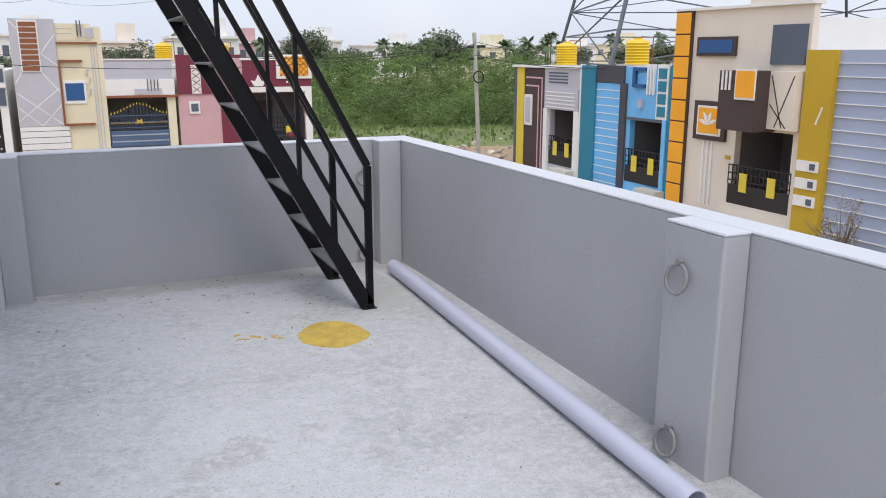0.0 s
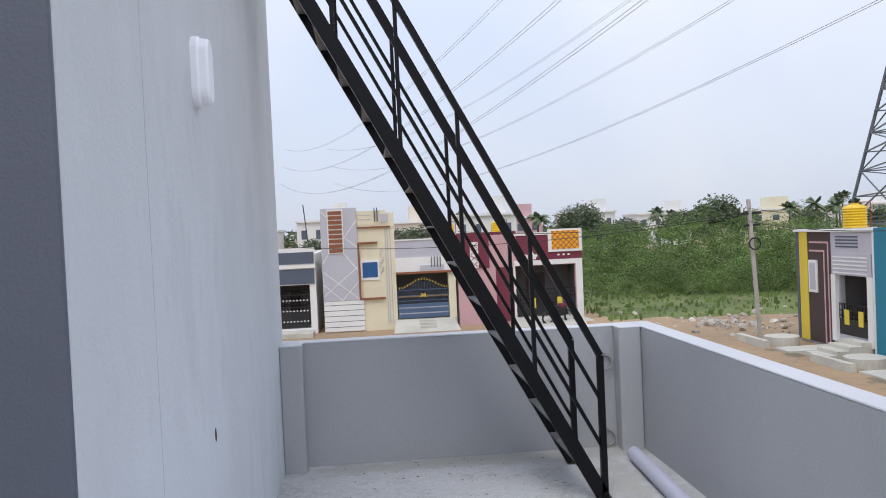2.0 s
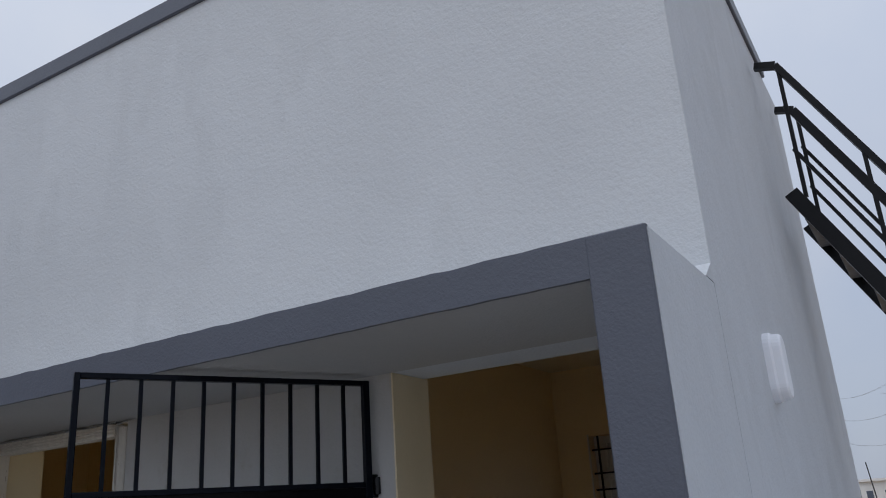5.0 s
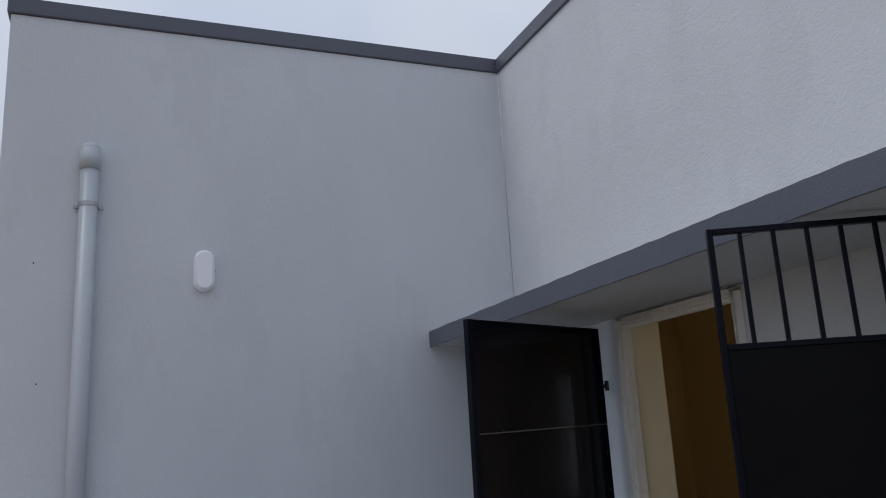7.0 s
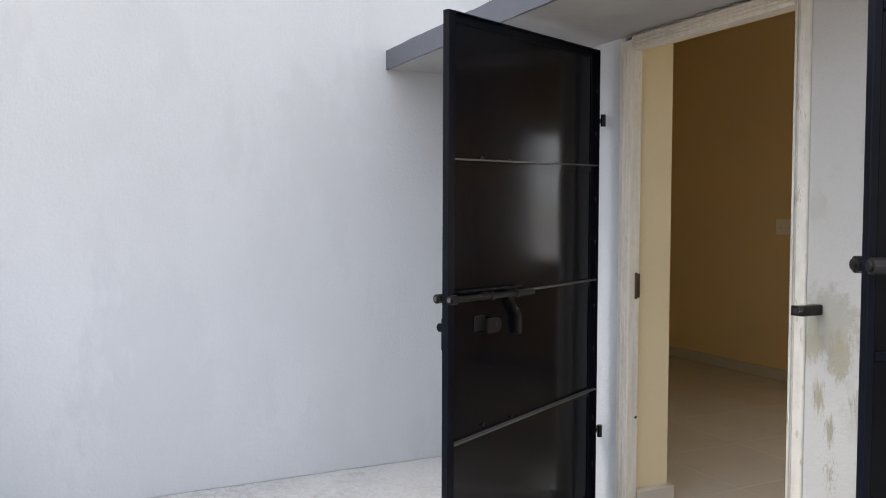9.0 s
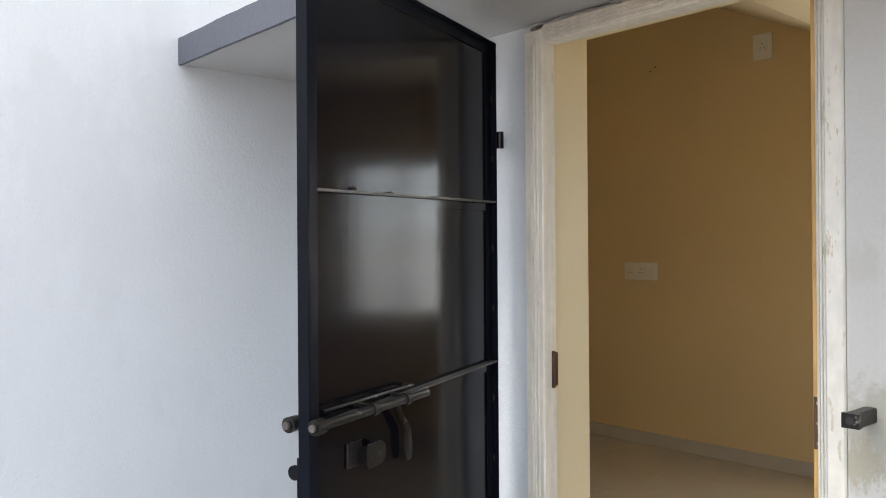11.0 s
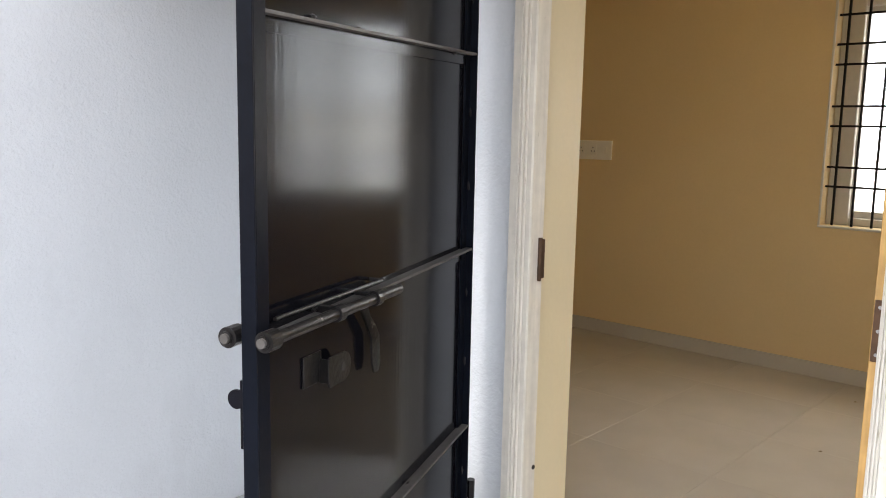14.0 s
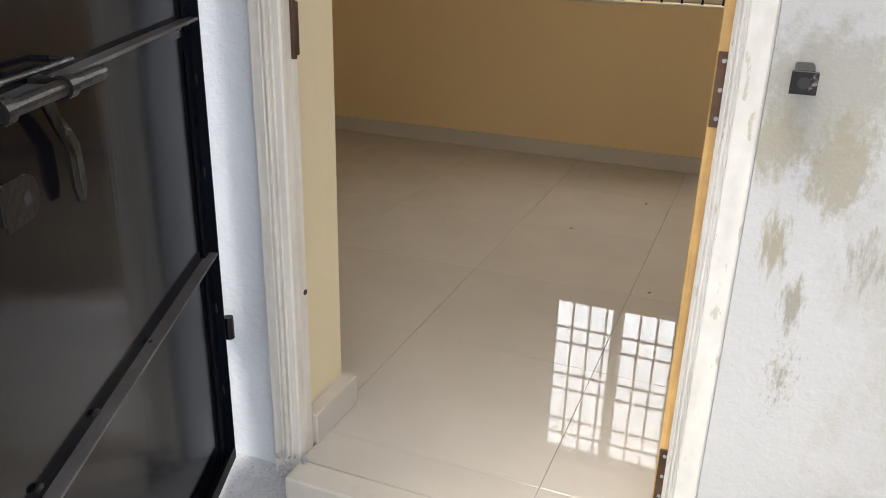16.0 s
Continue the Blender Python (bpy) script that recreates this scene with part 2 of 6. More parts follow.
# cement screed with pale bloom, swirls and grit
M_floor = paint("cement_screed_floor", (0.43, 0.435, 0.44), 0.75, 0.24, 140, 0.8, 0.9, wear=(0.39, 0.39, 0.385), wear_at=0.55, wear_scale=2.2)
fn, fl = M_floor.node_tree.nodes, M_floor.node_tree.links
fco, fb = fn.new("ShaderNodeTexCoord"), fn["Principled BSDF"]
for fscale, fdist, flo, fhi, fcol in ((7.0, 1.6, 0.46, 0.66, (0.515, 0.515, 0.53)), (30.0, 0.6, 0.42, 0.70, (0.56, 0.56, 0.57)), (95.0, 0.3, 0.56, 0.70, (0.29, 0.29, 0.295))):
    fnz, fr_, fmix = fn.new("ShaderNodeTexNoise"), fn.new("ShaderNodeMapRange"), fn.new("ShaderNodeMix")
    fnz.inputs["Scale"].default_value, fnz.inputs["Detail"].default_value, fnz.inputs["Distortion"].default_value = fscale, 10, fdist
    fr_.inputs[1].default_value, fr_.inputs[2].default_value, fr_.inputs[4].default_value = flo, fhi, 0.8
    fmix.data_type = "RGBA"
    fl.new(fco.outputs["Object"], fnz.inputs["Vector"])
    fl.new(fnz.outputs[0], fr_.inputs[0])
    fl.new(fr_.outputs[0], fmix.inputs[0])
    fl.new(fb.inputs["Base Color"].links[0].from_socket, fmix.inputs[6])
    fmix.inputs[7].default_value = (*fcol, 1)
    fl.new(fmix.outputs[2], fb.inputs["Base Color"])


def cement_mark(m, centre, size, colour, edge=0.9, scale=14.0, along=(1, 1, 1)):
    """A ragged cement stain on a plastered wall, round one spot."""
    n, l = m.node_tree.nodes, m.node_tree.links
    b = n["Principled BSDF"]
    was = b.inputs["Base Color"].links[0].from_socket
    co, mp = n.new("ShaderNodeTexCoord"), n.new("ShaderNodeMapping")
    mp.inputs["Location"].default_value = [-c / s for c, s in zip(centre, size)]
    mp.inputs["Scale"].default_value = [1 / s for s in size]
    l.new(co.outputs["Object"], mp.inputs["Vector"])
    ln = n.new("ShaderNodeVectorMath")
    ln.operation = "LENGTH"
    l.new(mp.outputs[0], ln.inputs[0])
    nz = n.new("ShaderNodeTexNoise")
    nz.inputs["Scale"].default_value, nz.inputs["Detail"].default_value, nz.inputs["Roughness"].default_value = scale, 9, 0.7
    grain_ = n.new("ShaderNodeMapping")
    grain_.inputs["Scale"].default_value, grain_.inputs["Rotation"].default_value = along, (0, radians(12) if along != (1, 1, 1) else 0, 0)
    l.new(co.outputs["Object"], grain_.inputs["Vector"])
    l.new(grain_.outputs[0], nz.inputs["Vector"])
    add = n.new("ShaderNodeMath")
    add.operation = "MULTIPLY_ADD"
    add.inputs[1].default_value = 3.0
    l.new(nz.outputs[0], add.inputs[0])
    l.new(ln.outputs["Value"], add.inputs[2])
    rg = n.new("ShaderNodeMapRange")
    rg.inputs[1].default_value, rg.inputs[2].default_value = 1.5 + edge + 0.25, 1.5 + edge - 0.25
    rg.inputs[3].default_value, rg.inputs[4].default_value = 0.0, 0.85
    l.new(add.outputs[0], rg.inputs[0])
    mx = n.new("ShaderNodeMix")
    mx.data_type = "RGBA"
    l.new(rg.outputs[0], mx.inputs[0])
    l.new(was, mx.inputs[6])
    mx.inputs[7].default_value = (*colour, 1)
    l.new(mx.outputs[2], b.inputs["Base Color"])


SCRAPE = (1, 1, 0.22)
cement_mark(M_scuff, (2.36, 0, 1.07), (0.12, 0.2, 0.10), (0.36, 0.355, 0.31), edge=1.0, scale=24.0)
cement_mark(M_scuff, (2.30, 0, 0.98), (0.05, 0.2, 0.06), (0.34, 0.32, 0.25), edge=0.9, scale=50.0, along=(1, 1, 0.5))
cement_mark(M_scuff, (2.405, 0, 0.95), (0.05, 0.2, 0.09), (0.33, 0.31, 0.235), edge=0.9, scale=50.0, along=(1, 1, 0.5))
cement_mark(M_scuff, (2.325, 0, 0.80), (0.035, 0.2, 0.08), (0.31, 0.28, 0.20), edge=0.6, scale=80.0, along=SCRAPE)
cement_mark(M_scuff, (2.375, 0, 0.69), (0.03, 0.2, 0.08), (0.28, 0.26, 0.21), edge=0.5, scale=90.0, along=SCRAPE)
cement_mark(M_scuff, (2.48, 0, 0.79), (0.09, 0.2, 0.12), (0.31, 0.30, 0.25), edge=0.2, scale=100.0, along=SCRAPE)
cement_mark(M_scuff, (2.38, 0, 0.54), (0.07, 0.2, 0.2), (0.30, 0.28, 0.22), edge=0.1, scale=120.0, along=(1, 1, 0.4))
cement_mark(M_east, (0, 2.75, 3.0), (0.2, 0.16, 0.7), (0.33, 0.335, 0.35), edge=0.45, scale=16.0, along=(1, 1, 0.25))
cement_mark(M_east, (0, 2.2, 3.1), (0.2, 0.4, 0.6), (0.45, 0.46, 0.49), edge=0.2, scale=20.0, along=(1, 1, 0.2))
cement_mark(M_east, (0, 0.1, 2.1), (0.2, 0.35, 0.4), (0.47, 0.48, 0.51), edge=-0.05, scale=45.0, along=(1, 1, 0.5))
cement_mark(M_floor, (6.6, 2.95, 0), (1.6, 0.16, 0.5), (0.40, 0.395, 0.37), scale=7.0)
cement_mark(M_floor, (6.95, 2.3, 0), (0.25, 0.6, 0.5), (0.41, 0.405, 0.37), edge=0.6, scale=8.0)

# ---- plan ----
XE, YN, YS = 7.333, 3.065, -3.15          # inner faces of the parapets
PT = 0.13                                # parapet thickness
PZ = 0.824                               # parapet top
XW3 = 4.93                              # outer face of the east wall
CZ0, CZ1, CY = 2.238, 2.341, -0.665      # canopy slab and its front
RY = 3.08                               # north wall of the room
RZ = 0.063                               # room floor

def fall(x, y):
    """Height of the terrace floor, which falls towards the south-east."""
    return -0.0135 * max(0.0, min(2.6, 2.4 - y)) * max(0.0, min(1.0, (x - 4.9) / 1.6))


fbm = bmesh.new()
NX, NY = 38, 32
fx0, fy0, fx1, fy1 = -0.23, YS - PT + 0.02, XE + 0.1, YN + 0.1
frow = [[fbm.verts.new((fx0 + (fx1 - fx0) * i / NX, fy0 + (fy1 - fy0) * j / NY, 0.0)) for i in range(NX + 1)] for j in range(NY + 1)]
for line_ in frow:
    for v in line_:
        v.co.z = fall(v.co.x, v.co.y)
for j in range(NY):
    for i in range(NX):
        fbm.faces.new((frow[j][i], frow[j][i + 1], frow[j + 1][i + 1], frow[j + 1][i]))
cube(fbm, fx0, fy0, -0.2, fx1, fy1, -0.06)
built("floor", fbm, M_floor, "grey cement screed terrace floor with pale wear", "floor")

# parapets: grey inside, white top
def parapet(name, x0, y0, x1, y1):
    built(name, box(x0, y0, -0.08, x1, y1, PZ - 0.004), M_grey, "grey plastered terrace parapet", "parapet")
    built("trim_" + name, box(x0, y0, PZ - 0.004, x1, y1, PZ + 0.008, 0.004), M_cap, "white painted parapet top", "parapet")

parapet("parapet_east", XE, YS - PT, XE + PT, YN + PT)
parapet("parapet_north", XW3 - 0.02, YN, XE, YN + PT)
parapet("parapet_south", 0.0, YS - PT, XE, YS)

def pier(name, x0, y0, x1, y1, z=PZ):
    bm = box(x0, y0, -0.08, x1, y1, z - 0.004)
    bmesh.ops.bevel(bm, geom=[e for e in bm.edges if abs(e.verts[0].co.z - e.verts[1].co.z) > 0.1], offset=0.012, segments=3, profile=0.5, affect="EDGES")
    built(name, bm, M_grey, "grey plastered parapet pier", "pier")
    built("trim_" + name, box(x0, y0, z - 0.004, x1, y1, z + 0.008, 0.004), M_cap, "white painted pier top", "pier")

pier("pier_east", XE - 0.113, -0.155, XE - 0.001, 0.131)
pier("pier_corner", XE - 0.157, 2.936, XE - 0.001, YN - 0.001)
pier("pier_northwest", XW3, 2.937, XW3 + 0.145, YN - 0.001)
pier("pier_southwest", 0.02, YS + 0.001, 0.3, YS + 0.12, 0.66)

# upper walls and the room shell
built("wall_west", box(-0.23, -3.31, 0, 0, 0, 4.322, 0.004), M_white, "white plastered side wall of the stair head", "wall")
built("trim_west", box(-0.25, -3.33, 4.322, 0.018, 0.02, 4.432, 0.006), M_trim, "slate grey painted wall coping", "trim")
wn_bm = box(0.0, 0, CZ0 + 0.002, XW3, 0.23, 4.322)
cube(wn_bm, 0.0, 0, 0, 1.262, 0.23, CZ0 + 0.002)
built("wall_north", wn_bm, M_white, "white plastered front wall over the doors", "wall")
built("wall_pier", box(2.27, 0, 0, 3.725, 0.23, CZ0 + 0.002), M_scuff, "white plastered wall with cement patches and scuffs", "wall")
built("trim_north", box(0.018, -0.018, 4.322, XW3 + 0.018, 0.25, 4.432, 0.006), M_trim, "slate grey painted wall coping", "trim")
built("wall_east", box(4.70, 0.23, 0, XW3, YN + PT, 4.322), M_east, "white plastered wall with grey rain streaks", "wall")
built("trim_east", box(4.685, 0.25, 4.322, XW3 + 0.018, 2.7, 4.432, 0.006), M_trim, "slate grey painted wall coping", "trim")
built("room_wall_west", box(-2.43, 0.23, 0, -2.2, RY + 0.23, 3.7), M_cream, "cream painted room wall", "wall")
built("room_wall_south", box(-2.43, 0.0, 0, -0.23, 0.23, 3.7), M_cream, "cream painted room wall", "wall")
built("room_lining_east", box(4.692, 0.232, RZ, 4.698, RY, 3.6), M_cream, "cream painted stairwell wall", "wall")
lin = box(-0.23, 0.232, RZ, 1.262, 0.238, 3.6)
cube(lin, 2.27, 0.232, RZ, 3.725, 0.238, 3.6)
cube(lin, 1.262, 0.232, CZ0, 2.27, 0.238, 3.6)
cube(lin, 3.725, 0.232, CZ0 + 0.3, 4.69, 0.238, 3.6)
built("room_lining_south", lin, M_cream, "cream painted room wall", "wall")
built("room_partition", box(2.95, 0.24, RZ, 3.05, RY, 2.7), M_cream, "cream painted partition wall", "wall")
W1a, W1b, W1z0, W1z1 = 1.09, 2.55, 0.955, 2.22
W2a, W2b, W2z0, W2z1 = 3.29, 4.4, 0.95, 2.215
rn = box(-2.2, RY, 0, W1a, RY + 0.23, 3.7)
cube(rn, W1a, RY, 0, W1b, RY + 0.23, W1z0)
cube(rn, W1a, RY, W1z1, W1b, RY + 0.23, 3.7)
cube(rn, W1b, RY, 0, W2a, RY + 0.23, 3.7)
cube(rn, W2a, RY, 0, W2b, RY + 0.23, W2z0)
cube(rn, W2a, RY, W2z1, W2b, RY + 0.23, 3.7)
cube(rn, W2b, RY, 0, 4.70, RY + 0.23, 3.7)
built("room_wall_north", rn, M_cream, "cream painted room wall with two windows", "wall")
cl = bmesh.new()
prof = ((-2.43, 3.45), (-0.45, 3.45), (1.14, 2.7), (4.69, 2.7))
for (xa, za), (xb, zb) in zip(prof, prof[1:]):
    v = [cl.verts.new(q) for q in ((xa, 0.235, za), (xb, 0.235, zb), (xb, RY, zb), (xa, RY, za), (xa, 0.235, za + 0.12), (xb, 0.235, zb + 0.12), (xb, RY, zb + 0.12), (xa, RY, za + 0.12))]
    for f in ((0, 3, 2, 1), (4, 5, 6, 7), (0, 1, 5, 4), (1, 2, 6, 5), (2, 3, 7, 6), (3, 0, 4, 7)):
        cl.faces.new([v[i] for i in f])
built("ceiling", cl, M_creamlt, "cream painted sloping room ceiling", "ceiling")
built("room_roof", box(-2.43, 0.235, 3.7, 4.695, RY + 0.23, 3.8), M_mortar, "concrete roof slab", "roof")
rev = box(3.725, 0.0, 0, 3.732, 0.245, CZ0)
built("reveal_stair", rev, M_creamlt, "cream painted opening reveal", "wall")
rv = box(1.262, 0.038, 0, 1.302, 0.245, 2.24)
cube(rv, 2.235, 0.077, 0, 2.27, 0.245, 2.195)
cube(rv, 1.302, 0.038, 2.226, 2.235, 0.245, 2.237)
built("reveal_door", rv, M_creamlt, "cream painted door reveal", "wall")

# canopy: slate front band, white soffit darkened for its shade, side fin
built("canopy", box(0.0, CY + 0.012, CZ0, XW3 - 0.004, 0, CZ1 - 0.004), M_soffit, "white painted concrete canopy slab over the doors, shade in its colour", "canopy")
band = bmesh.new()
random.seed(4)
cols = 90
for k in range(cols + 1):
    xk = 0.0 + (XW3 - 0.002) * k / cols
    dz = random.uniform(-0.002, 0.002)
    for yy, zz in ((CY, CZ0 - 0.004 + dz * 0.5), (CY + 0.014, CZ0 - 0.004 + dz * 0.5), (CY + 0.014, CZ1 + dz), (CY, CZ1 + dz)):
        band.verts.new((xk, yy, zz))
band.verts.ensure_lookup_table()
for k in range(cols):
    a, b_ = 4 * k, 4 * k + 4
    for i in range(4):
        band.faces.new([band.verts[q] for q in (a + i, a + (i + 1) % 4, b_ + (i + 1) % 4, b_ + i)])
bmesh.ops.recalc_face_normals(band, faces=band.faces)
built("trim_canopy", band, M_trim, "slate grey painted canopy edge", "trim")
fin = box(4.776, CY + 0.012, 0, XW3, 0, CZ1 - 0.002, 0.004)
cube(fin, 4.776, 0.0, 0, XW3, 0.23, CZ0 + 0.002)
w = [fin.verts.new(q) for q in ((XW3 - 0.15, -0.1, CZ1 - 0.003), (XW3, -0.1, CZ1 - 0.003), (XW3, 0.0, CZ1 - 0.003), (XW3 - 0.15, 0, CZ1 - 0.003), (XW3, 0.0, CZ1 + 0.06), (XW3 - 0.15, 0.0, CZ1 + 0.06))]
for f in ((0, 1, 4, 5), (1, 2, 4), (0, 5, 3)):
    fin.faces.new([w[i] for i in f])
built("wall_fin", fin, M_east, "white plastered side fin of the canopy", "wall")
built("trim_fin", box(4.772, CY - 0.002, 0, XW3 - 0.002, CY + 0.013, CZ1 + 0.002, 0.004), M_trim, "slate grey painted front of the side fin", "trim")


# ---- steel stair to the roof ----
def stair():
    t = thing("steel_stair", (6.80, 2.08, -0.004), "steep black steel stair with open treads and rails", "stair")
    x0, x1, z1 = 0.0, -1.79, 3.38
    sl = z1 / (x1 - x0)
    for y in (0.0, 0.66):
        bm = bmesh.new()
        bar(bm, (-0.02, y, 0.02), (x1, y, z1 - 0.09), 0.078, 0.035, (0, 1, 0))
        part("stringer", bm, M_stair, t)
        bm = box(-0.05, y - 0.03, 0, 0.03, y + 0.03, 0.006)
        part("foot_plate", bm, M_stair, t)
        # foot post and the rails that follow the stringer
        part("post", bar(bmesh.new(), (0.0, y, 0.0), (0.0, y, 0.80), 0.035, 0.035, (1, 0, 0)), M_stair, t)
        for xp in (-0.37, -0.745, -1.06, -1.40, -1.72):
            part("post", bar(bmesh.new(), (xp, y, xp * sl), (xp, y, xp * sl + 0.80), 0.022, 0.022, (1, 0, 0)), M_stair, t)
        part("handrail", bar(bmesh.new(), (0.0, y, 0.80), (-1.73, y, 0.80 + 1.73 * -sl), 0.036, 0.036, (0, 1, 0)), M_stair, t)
        part("handrail_end", bar(bmesh.new(), (-1.73, y, 0.80 + 1.73 * -sl), (-1.84, y, 0.83 + 1.73 * -sl), 0.04, 0.04, (0, 1, 0)), M_stair, t)
        for h in (0.54, 0.27):
            part("mid_rail", bar(bmesh.new(), (0.0, y, h), (-1.73, y, h + 1.73 * -sl), 0.02, 0.02, (0, 1, 0)), M_stair, t)
    for k in range(1, 15):
        z = 0.105 + (k - 0.5) * 0.225
        x = -0.02 + (z - 0.02) * (x1 + 0.02) / (z1 - 0.11)
        bm = box(x - 0.042, 0.02, z - 0.012, x + 0.042, 0.64, z, 0.003)
        cube(bm, x + 0.034, 0.02, z - 0.03, x + 0.042, 0.64, z - 0.012)
        part("tread", bm, M_tread, t, "steel tread with lit grey in its colour")
    return t


stair()


# ---- rings on the parapet ----
def ring(place, rz):
    t = thing("wall_ring", pose(*place, 0, 0, rz), "rusty galvanised steel ring bolted to the parapet", "wall ring", "rings on the parapet")
    bm = bmesh.new()
    R, r, n, k = 0.05, 0.0075, 28, 8
    vs = []
    for i in range(n):
        a = 2 * math.pi * i / n
        row = []
        for j in range(k):
            c = 2 * math.pi * j / k
            q = R + r * math.cos(c)
            row.append(bm.verts.new((0.012 + 0.02 * (1 - math.cos(a)) * 0.5 + r * math.sin(c), q * math.sin(a), -R + q * math.cos(a))))
        vs.append(row)
    for i in range(n):
        for j in range(k):
            bm.faces.new((vs[i][j], vs[(i + 1) % n][j], vs[(i + 1) % n][(j + 1) % k], vs[i][(j + 1) % k]))
    bmesh.ops.recalc_face_normals(bm, faces=bm.faces)
    part("ring", bm, M_ring, t, smooth=True)
    bm = bmesh.new()
    rod(bm, (-0.02, 0, 0.008), (0.022, 0, 0.008), 0.011, 10)
    part("eye_bolt", bm, M_ring, t, "grey eye bolt")


ring((XE - 0.113, 0.034, 0.692), 180)
ring((XE - 0.113, 0.034, 0.088), 180)
ring((7.105, YN, 0.63), -90)
ring((7.105, YN, 0.113), -90)


# ---- loose plastic pipe on the floor ----
def loose_pipe():
    t = thing("plastic_pipe", (7.175, 2.70, 0.046), "long lilac grey plastic drain pipe lying along the parapet", "pipe")
    a, b = Vector((0, 0, 0)), Vector((-0.125, -3.0, -0.035))
    bm = bmesh.new()
    n, R, r = 36, 0.045, 0.041
    rings = []
    for p, rad in ((a, r), (a, R), (b, R), (b, r)):
        rings.append([bm.verts.new(p + Vector((rad * math.cos(2 * math.pi * i / n), 0, rad * math.sin(2 * math.pi * i / n)))) for i in range(n)])
    for q in range(4):
        A, B = rings[q], rings[(q + 1) % 4]
        for i in range(n):
            bm.faces.new((A[i], A[(i + 1) % n], B[(i + 1) % n], B[i]))
    bmesh.ops.recalc_face_normals(bm, faces=bm.faces)
    part("tube", bm, M_pvc, t, smooth=False)


loose_pipe()


# ---- floor stain, litter ----
def blob(name, cx, cy, rx, ry, z, material, seed, ragged=0.12, n=60):
    random.seed(seed)
    ph = [random.uniform(0, 6.28) for _ in range(5)]
    bm = bmesh.new()
    ring_ = []
    for i in range(n):
        a = 2 * math.pi * i / n
        f = 1 + ragged * sum(math.sin((k + 2) * a + ph[k]) / (k + 2) for k in range(5)) + random.uniform(-0.035, 0.035)
        ring_.append((cx + rx * f * math.cos(a), cy + ry * f * math.sin(a)))
    top = [bm.verts.new((x, y, fall(x, y) + z)) for x, y in ring_]
    low = [bm.verts.new((cx + (x - cx) * 1.03, cy + (y - cy) * 1.03, fall(x, y) - 0.002)) for x, y in ring_]
    bm.faces.new(top)
    for i in range(n):
        bm.faces.new((low[i], low[(i + 1) % n], top[(i + 1) % n], top[i]))
    return part(name, bm, material)


tagged(blob("floor_stain", 6.485, 1.747, 0.163, 0.20, 0.003, M_stain, 3, 0.09, 140), "round ochre yellow powder stain on the floor", "stain")
st = thing("stain_streak", (0, 0, 0), "ragged streak of dried yellow paint on the floor", "stain")
random.seed(8)
for k in range(7):
    b_ = blob("spatter", 6.34 + random.uniform(-0.06, 0.34), 1.747 + random.choice((-1, 1)) * random.uniform(0.15, 0.25), random.uniform(0.003, 0.008), random.uniform(0.003, 0.007), 0.002, M_stain, 60 + k, 0.4, 14)
    b_.parent = st
for k in range(11):
    b_ = blob("fleck", 6.03 + 0.021 * k + random.uniform(-0.02, 0.02), 1.885 - 0.008 * k + random.uniform(-0.045, 0.045), random.uniform(0.005, 0.02), random.uniform(0.005, 0.018), 0.002, M_stain, 20 + k, 0.5, 22)
    b_.parent = st
lit = bmesh.new()
random.seed(11)
for k in range(120):
    x, y = random.uniform(0.5, 7.2), random.choice((random.uniform(-3, 3), random.uniform(2.3, 3.05), random.uniform(1.8, 3.0)))
    if y > 0 and x < 5:
        x = random.uniform(5.05, 6.9)
    a, s = random.uniform(0, 6.28), random.uniform(0.004, 0.014)
    v = [lit.verts.new((x + s * math.cos(a + q) * (1 if i % 2 else 0.4), y + s * math.sin(a + q), fall(x, y) + 0.001 + 0.004 * (i % 2))) for i, q in enumerate((0, 1.6, 3.1, 4.7))]
    lit.faces.new(v)
for k in range(70):
    x, y = random.uniform(1.25, 2.6), random.uniform(-0.3, -0.1)
    a, s = random.uniform(0, 6.28), random.uniform(0.002, 0.006)
    v = [lit.verts.new((x + s * math.cos(a + q) * (1 if i % 2 else 0.4), y + s * math.sin(a + q), 0.001 + 0.003 * (i % 2))) for i, q in enumerate((0, 1.6, 3.1, 4.7))]
    lit.faces.new(v)
for x, y in ((1.55, 1.9), (1.98, 1.35), (1.8, 2.4), (1.45, 2.75)):
    s = 0.009
    lit.faces.new([lit.verts.new((x + dx * s, y + dy * s, 0.0645 + 0.002 * i)) for i, (dx, dy) in enumerate(((-1, 0), (0.2, -0.5), (1.2, 0.1), (0, 0.5)))])
tagged(part("floor_litter", lit, M_leaflit), "small dry crumbs and leaf litter on the cement floor", "litter", kind="stuff")


